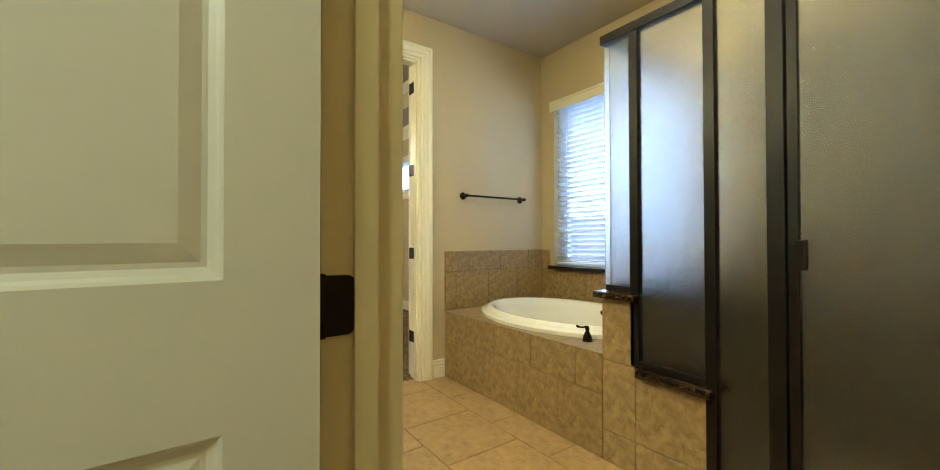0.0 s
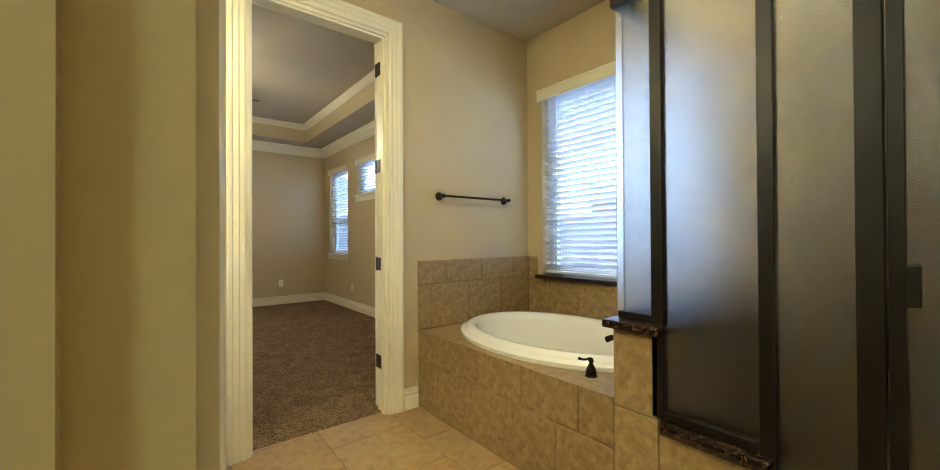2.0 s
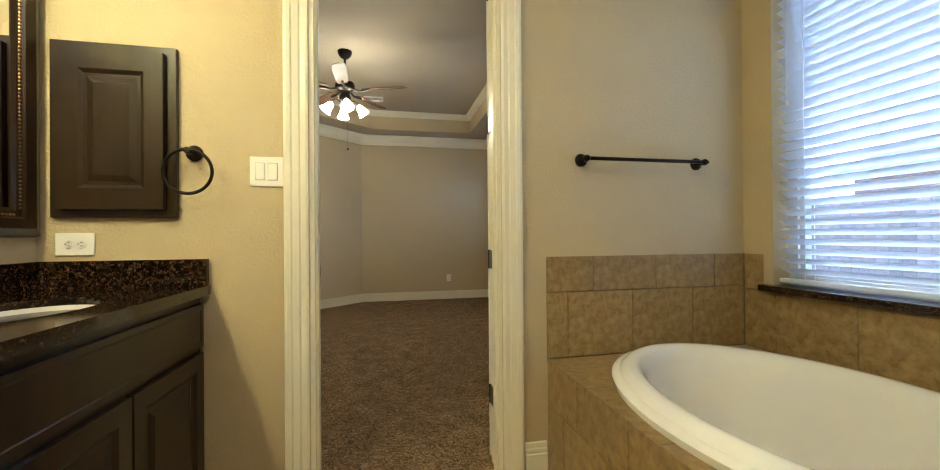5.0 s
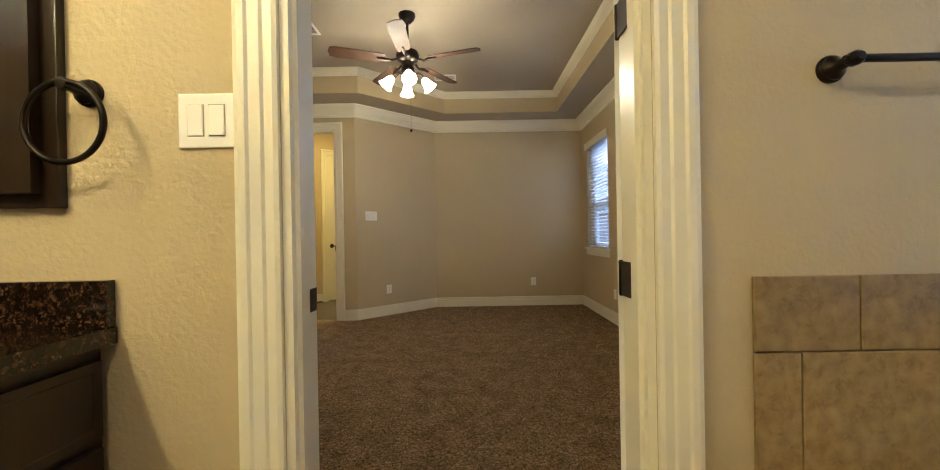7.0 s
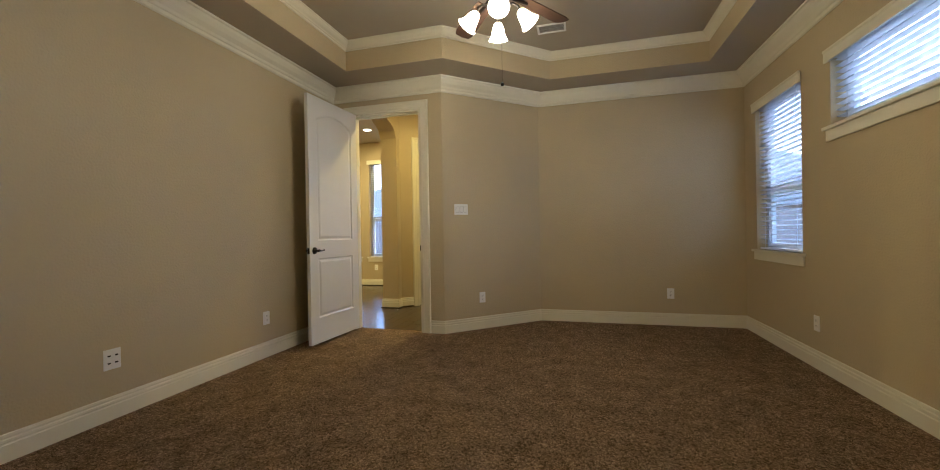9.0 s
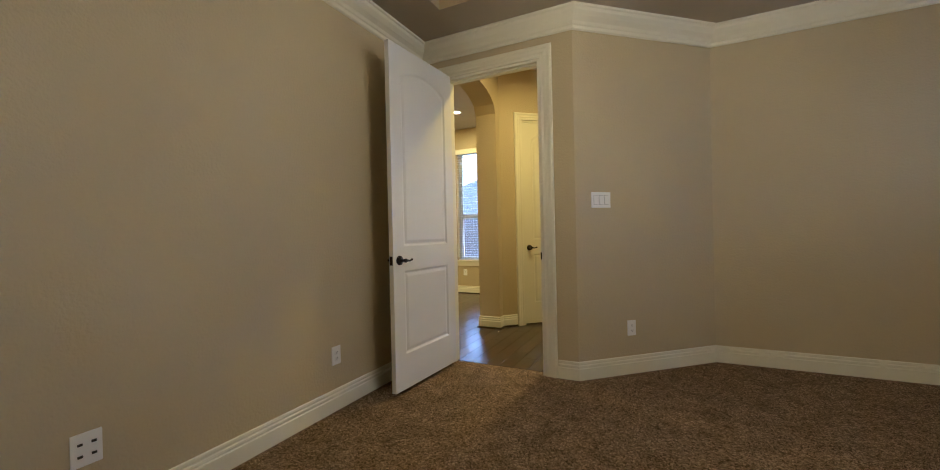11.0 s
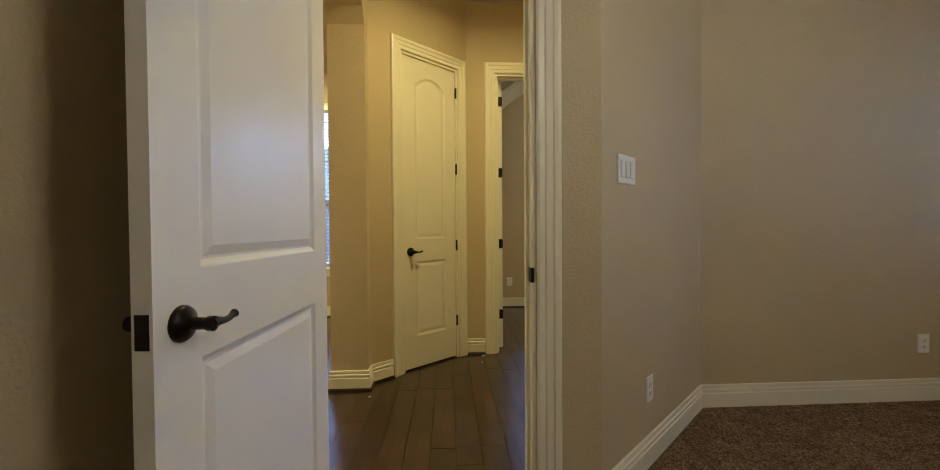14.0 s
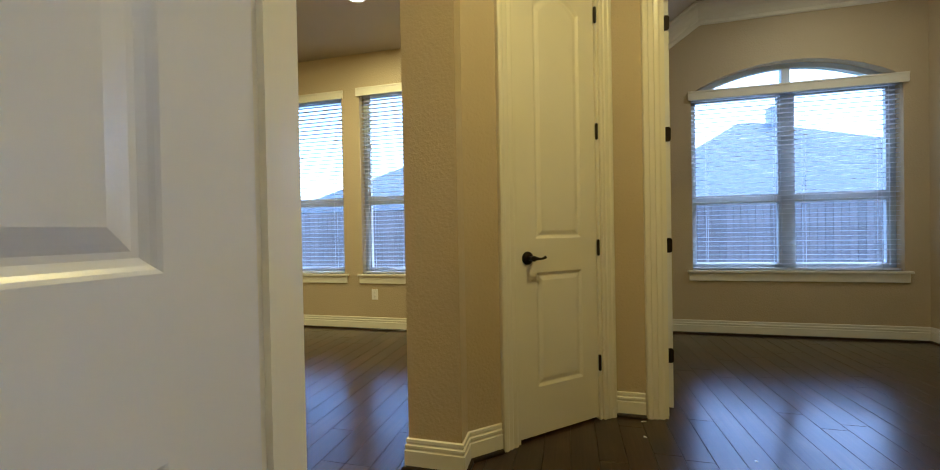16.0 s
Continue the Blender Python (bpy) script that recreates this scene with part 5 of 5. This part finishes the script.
# ---- outside ----
fence = thing("fence", "tall weathered cedar board fence across the yard", "fence", pose(0, 16.8, -0.25))
me = None
for k in range(150):
    x = -12 + k * 0.146
    if me is None:
        ob = part("board", boxed(0, 0.138, 0, 0.02, 0.03, 1.92), FENCEW, fence)
        me = ob.data
    else:
        ob = new("board", me)
        ob.parent = fence
    ob.location = (x, 0, random.uniform(-0.015, 0.015))
for k in range(10):
    part("post", boxed(-11.9 + k * 2.4, -11.8 + k * 2.4, 0.021, 0.12, 0, 1.9), FENCEW, fence)
side = thing("fence", "weathered cedar board fence beside the house", "fence", pose(8.2, 0, -0.25))
me = None
for k in range(100):
    if me is None:
        ob = part("board", boxed(0, 0.02, 0, 0.138, 0.03, 1.85), FENCEW, side)
        me = ob.data
    else:
        ob = new("board", me)
        ob.parent = side
    ob.location = (0, -3 + k * 0.146, random.uniform(-0.015, 0.015))


def house(label, m, w, d, h, rise, walls, ridge):
    hs = thing("neighbour_house", label, "house", m, "neighbouring houses")
    part("wall", boxed(-w / 2, w / 2, 0, d, 0, h), walls, hs)
    bm = bmesh.new()
    o = 0.5
    a = [bm.verts.new(p) for p in ((-w / 2 - o, -o, h), (w / 2 + o, -o, h), (w / 2 + o, d + o, h), (-w / 2 - o, d + o, h))]
    r = [bm.verts.new(p) for p in ((ridge[0], d / 2, h + rise), (ridge[1], d / 2, h + rise))]
    for f in ((a[0], a[1], r[1], r[0]), (a[1], a[2], r[1]), (a[2], a[3], r[0], r[1]), (a[3], a[0], r[0]), (a[3], a[2], a[1], a[0])):
        bm.faces.new(f)
    part("roof", bm, SHINGLE, hs, "grey shingle hip roof")
    for k in range(3):
        x = -w / 3 + k * w / 3
        wn_ = part("window", boxed(x - 0.5, x + 0.5, -0.06, -0.002, 0.9, 2.2), VINYL, hs)
        part("pane", boxed(x - 0.44, x + 0.44, -0.065, -0.061, 0.96, 2.14), SLOT, wn_)
    return hs


h1 = house("brick neighbour house with a grey hip roof", pose(12.2, 27.5, -0.25), 21, 11.0, 2.55, 4.75, BRICK, (-3.0, -2.1))
part("chimney", boxed(-1.45, -0.70, 5.1, 5.8, 6.0, 8.05), SIDING, h1)
house("pale neighbour house with a grey hip roof", pose(-8.0, 25, -0.25), 14.0, 10, 2.4, 4.0, SIDING, (1.0, 2.5))
house("brick neighbour house beside the yard", pose(14, 3.0, -0.25, 0, 0, -90), 13, 9, 2.9, 3.6, BRICK, (-1.5, 1.5))

# ---- tiles and planks ----
TILES = {}


def tile(name, parent, x0, x1, y0, y1, z0, z1, mat, g=0.0018):
    """One bevelled tile filling a box, less its joint."""
    size = [b - a for a, b in ((x0, x1), (y0, y1), (z0, z1))]
    flat = size.index(min(size))
    s = [v - (0 if k == flat else 2 * g) for k, v in enumerate(size)]
    key = (mat.name, *(round(v, 4) for v in s))
    if key not in TILES:
        bm = bmesh.new()
        c = 0.0008 if mat is WOODFLOOR else 0.0022
        ax = [k for k in range(3) if k != flat]
        rows = []
        for off, ins in ((-s[flat] / 2, 0), (s[flat] / 2 - c, 0), (s[flat] / 2, c)):
            ring = []
            for a, b in ((-1, -1), (1, -1), (1, 1), (-1, 1)):
                p = [0, 0, 0]
                p[flat] = off * FACE[flat]
                p[ax[0]], p[ax[1]] = a * (s[ax[0]] / 2 - ins), b * (s[ax[1]] / 2 - ins)
                ring.append(bm.verts.new(p))
            rows.append(ring)
        for a, b in zip(rows, rows[1:]):
            for k in range(4):
                bm.faces.new((a[k], a[(k + 1) % 4], b[(k + 1) % 4], b[k]))
        bm.faces.new(rows[0]), bm.faces.new(rows[-1])
        ob = part(name, bm, mat, parent)
        TILES[key] = ob.data
    else:
        ob = new(name, TILES[key])
        ob.parent = parent
    ob.location = ((x0 + x1) / 2, (y0 + y1) / 2, (z0 + z1) / 2)
    return ob


def cuts(a, b, first, step):
    out = [a]
    t = first
    while t < b - 0.02:
        if t > a + 0.02:
            out.append(t)
        t += step
    return list(zip(out, out[1:] + [b]))


# facing of the visible side along x, y, z
FACE = [-1, -1, 1]
TS = 0.333
splash = tagged(part("wainscot_north", boxed(TX + 0.004, EX - 0.001, BY - 0.006, BY - 0.0005, DZ - 0.01, 0.976), GROUT), "tan stone tile surround behind the bathtub", "tile wall", kind="structure")
for a, b in cuts(TX, EX - 0.012, 2.418 - TS, TS):
    tile("tile", splash, a, b, BY - 0.012, BY - 0.004, DZ, 0.812, TILE)
for a, b in cuts(TX, EX - 0.012, 2.547 - TS, TS):
    tile("tile", splash, a, b, BY - 0.012, BY - 0.004, 0.812, 0.978, TILE)
esplash = tagged(part("wainscot_east", boxed(EX - 0.006, EX - 0.0005, KY1, BY - 0.012, DZ - 0.01, 0.80), GROUT), "tan stone tile surround under the tub window", "tile wall", kind="structure")
for a, b in cuts(KY1, BY - 0.012, 2.62 - 5 * TS, TS):
    tile("tile", esplash, EX - 0.012, EX - 0.004, a, b, DZ, 0.798, TILE)
for a, b, c, d in ((WB[1] + 0.045, BY - 0.012, 0.800, 0.976), (KY1, WB[0] - 0.045, 0.800, 0.976)):
    tile("tile", esplash, EX - 0.012, EX - 0.004, a, b, c, d, TILE)
for a, b in cuts(KY1, BY - 0.012, 2.50 - 5 * TS, TS):
    tile("tile", tub_deck, TX, TX + 0.012, a, b, 0.312, DZ - 0.0, TILE)
for a, b in cuts(KY1, BY - 0.012, 2.288 - 4 * TS, TS):
    tile("tile", tub_deck, TX, TX + 0.012, a, b, 0.0, 0.312, TILE)
bm = bmesh.new()
N = 48
inner = [(TC[0] + (TA - 0.02) * math.cos(2 * math.pi * k / N), TC[1] + (TB - 0.02) * math.sin(2 * math.pi * k / N), DZ) for k in range(N)]
fill(bm, [[(TX + 0.001, KY1, DZ), (EX - 0.012, KY1, DZ), (EX - 0.012, BY - 0.012, DZ), (TX + 0.001, BY - 0.012, DZ)], inner])
part("deck_top", bm, TILE, tub_deck, "tan stone tile deck top")
for y in (1.62, 2.02, 2.42):
    part("deck_joint", boxed(TX + 0.002, TX + 0.09, y, y + 0.004, DZ + 0.0002, DZ + 0.0007), GROUT, tub_deck)
for y0, y1, z0, z1 in ((KY0, KY1, 0.485, KZ), (KY0, KY1, 0.15, 0.485), (KY0, KY1, 0.0, 0.15), (LY0, KY0, 0.15, LZ), (LY0, KY0, 0.0, 0.15)):
    tile("tile", knee, TX, TX + 0.012, y0, y1, z0, z1, TILE)
for a, b in cuts(TX + 0.012, EX - 0.012, 2.60, TS):
    FACE[1] = 1
    tile("tile", knee, a, b, KY1, KY1 + 0.008, DZ, KZ, TILE)
FACE[1] = -1
floor = bpy.data.objects["floor_bath"]
col, k = 1.667 - 3 * 0.446, 0
FACE[2] = 1
while col < TX:
    a, b = max(col, 0.37), min(col + 0.446, TX + 0.05)
    if b - a > 0.03:
        for c, d in cuts(-0.2, 2.87, (2.17 if k % 2 == 1 else 2.395) - 6 * 0.446, 0.446):
            tile("tile", floor, a, b, c, d, -0.0045, 0.0, FTILE, 0.0025)
    col, k = col + 0.446, k + 1
rng = random.Random(5)
wood = bpy.data.objects["floor_hall"]
x, PW = -5.9, 0.127
while x < 2.68:
    y = 7.13 - rng.uniform(0, 1.2)
    while y < 11.0:
        ln_ = rng.choice((0.75, 0.95, 1.15, 1.35))
        start = 7.125 if x < 0.1 else min(8.0, 7.125 + (x - 0.1) * 0.92) + 0.02
        a, b = max(y, start), min(y + ln_, 11.05)
        if b - a > 0.05:
            tile("plank", wood, x, x + PW, a, b, -0.012, 0.0, WOODFLOOR, 0.0009)
        y += ln_
    x += PW
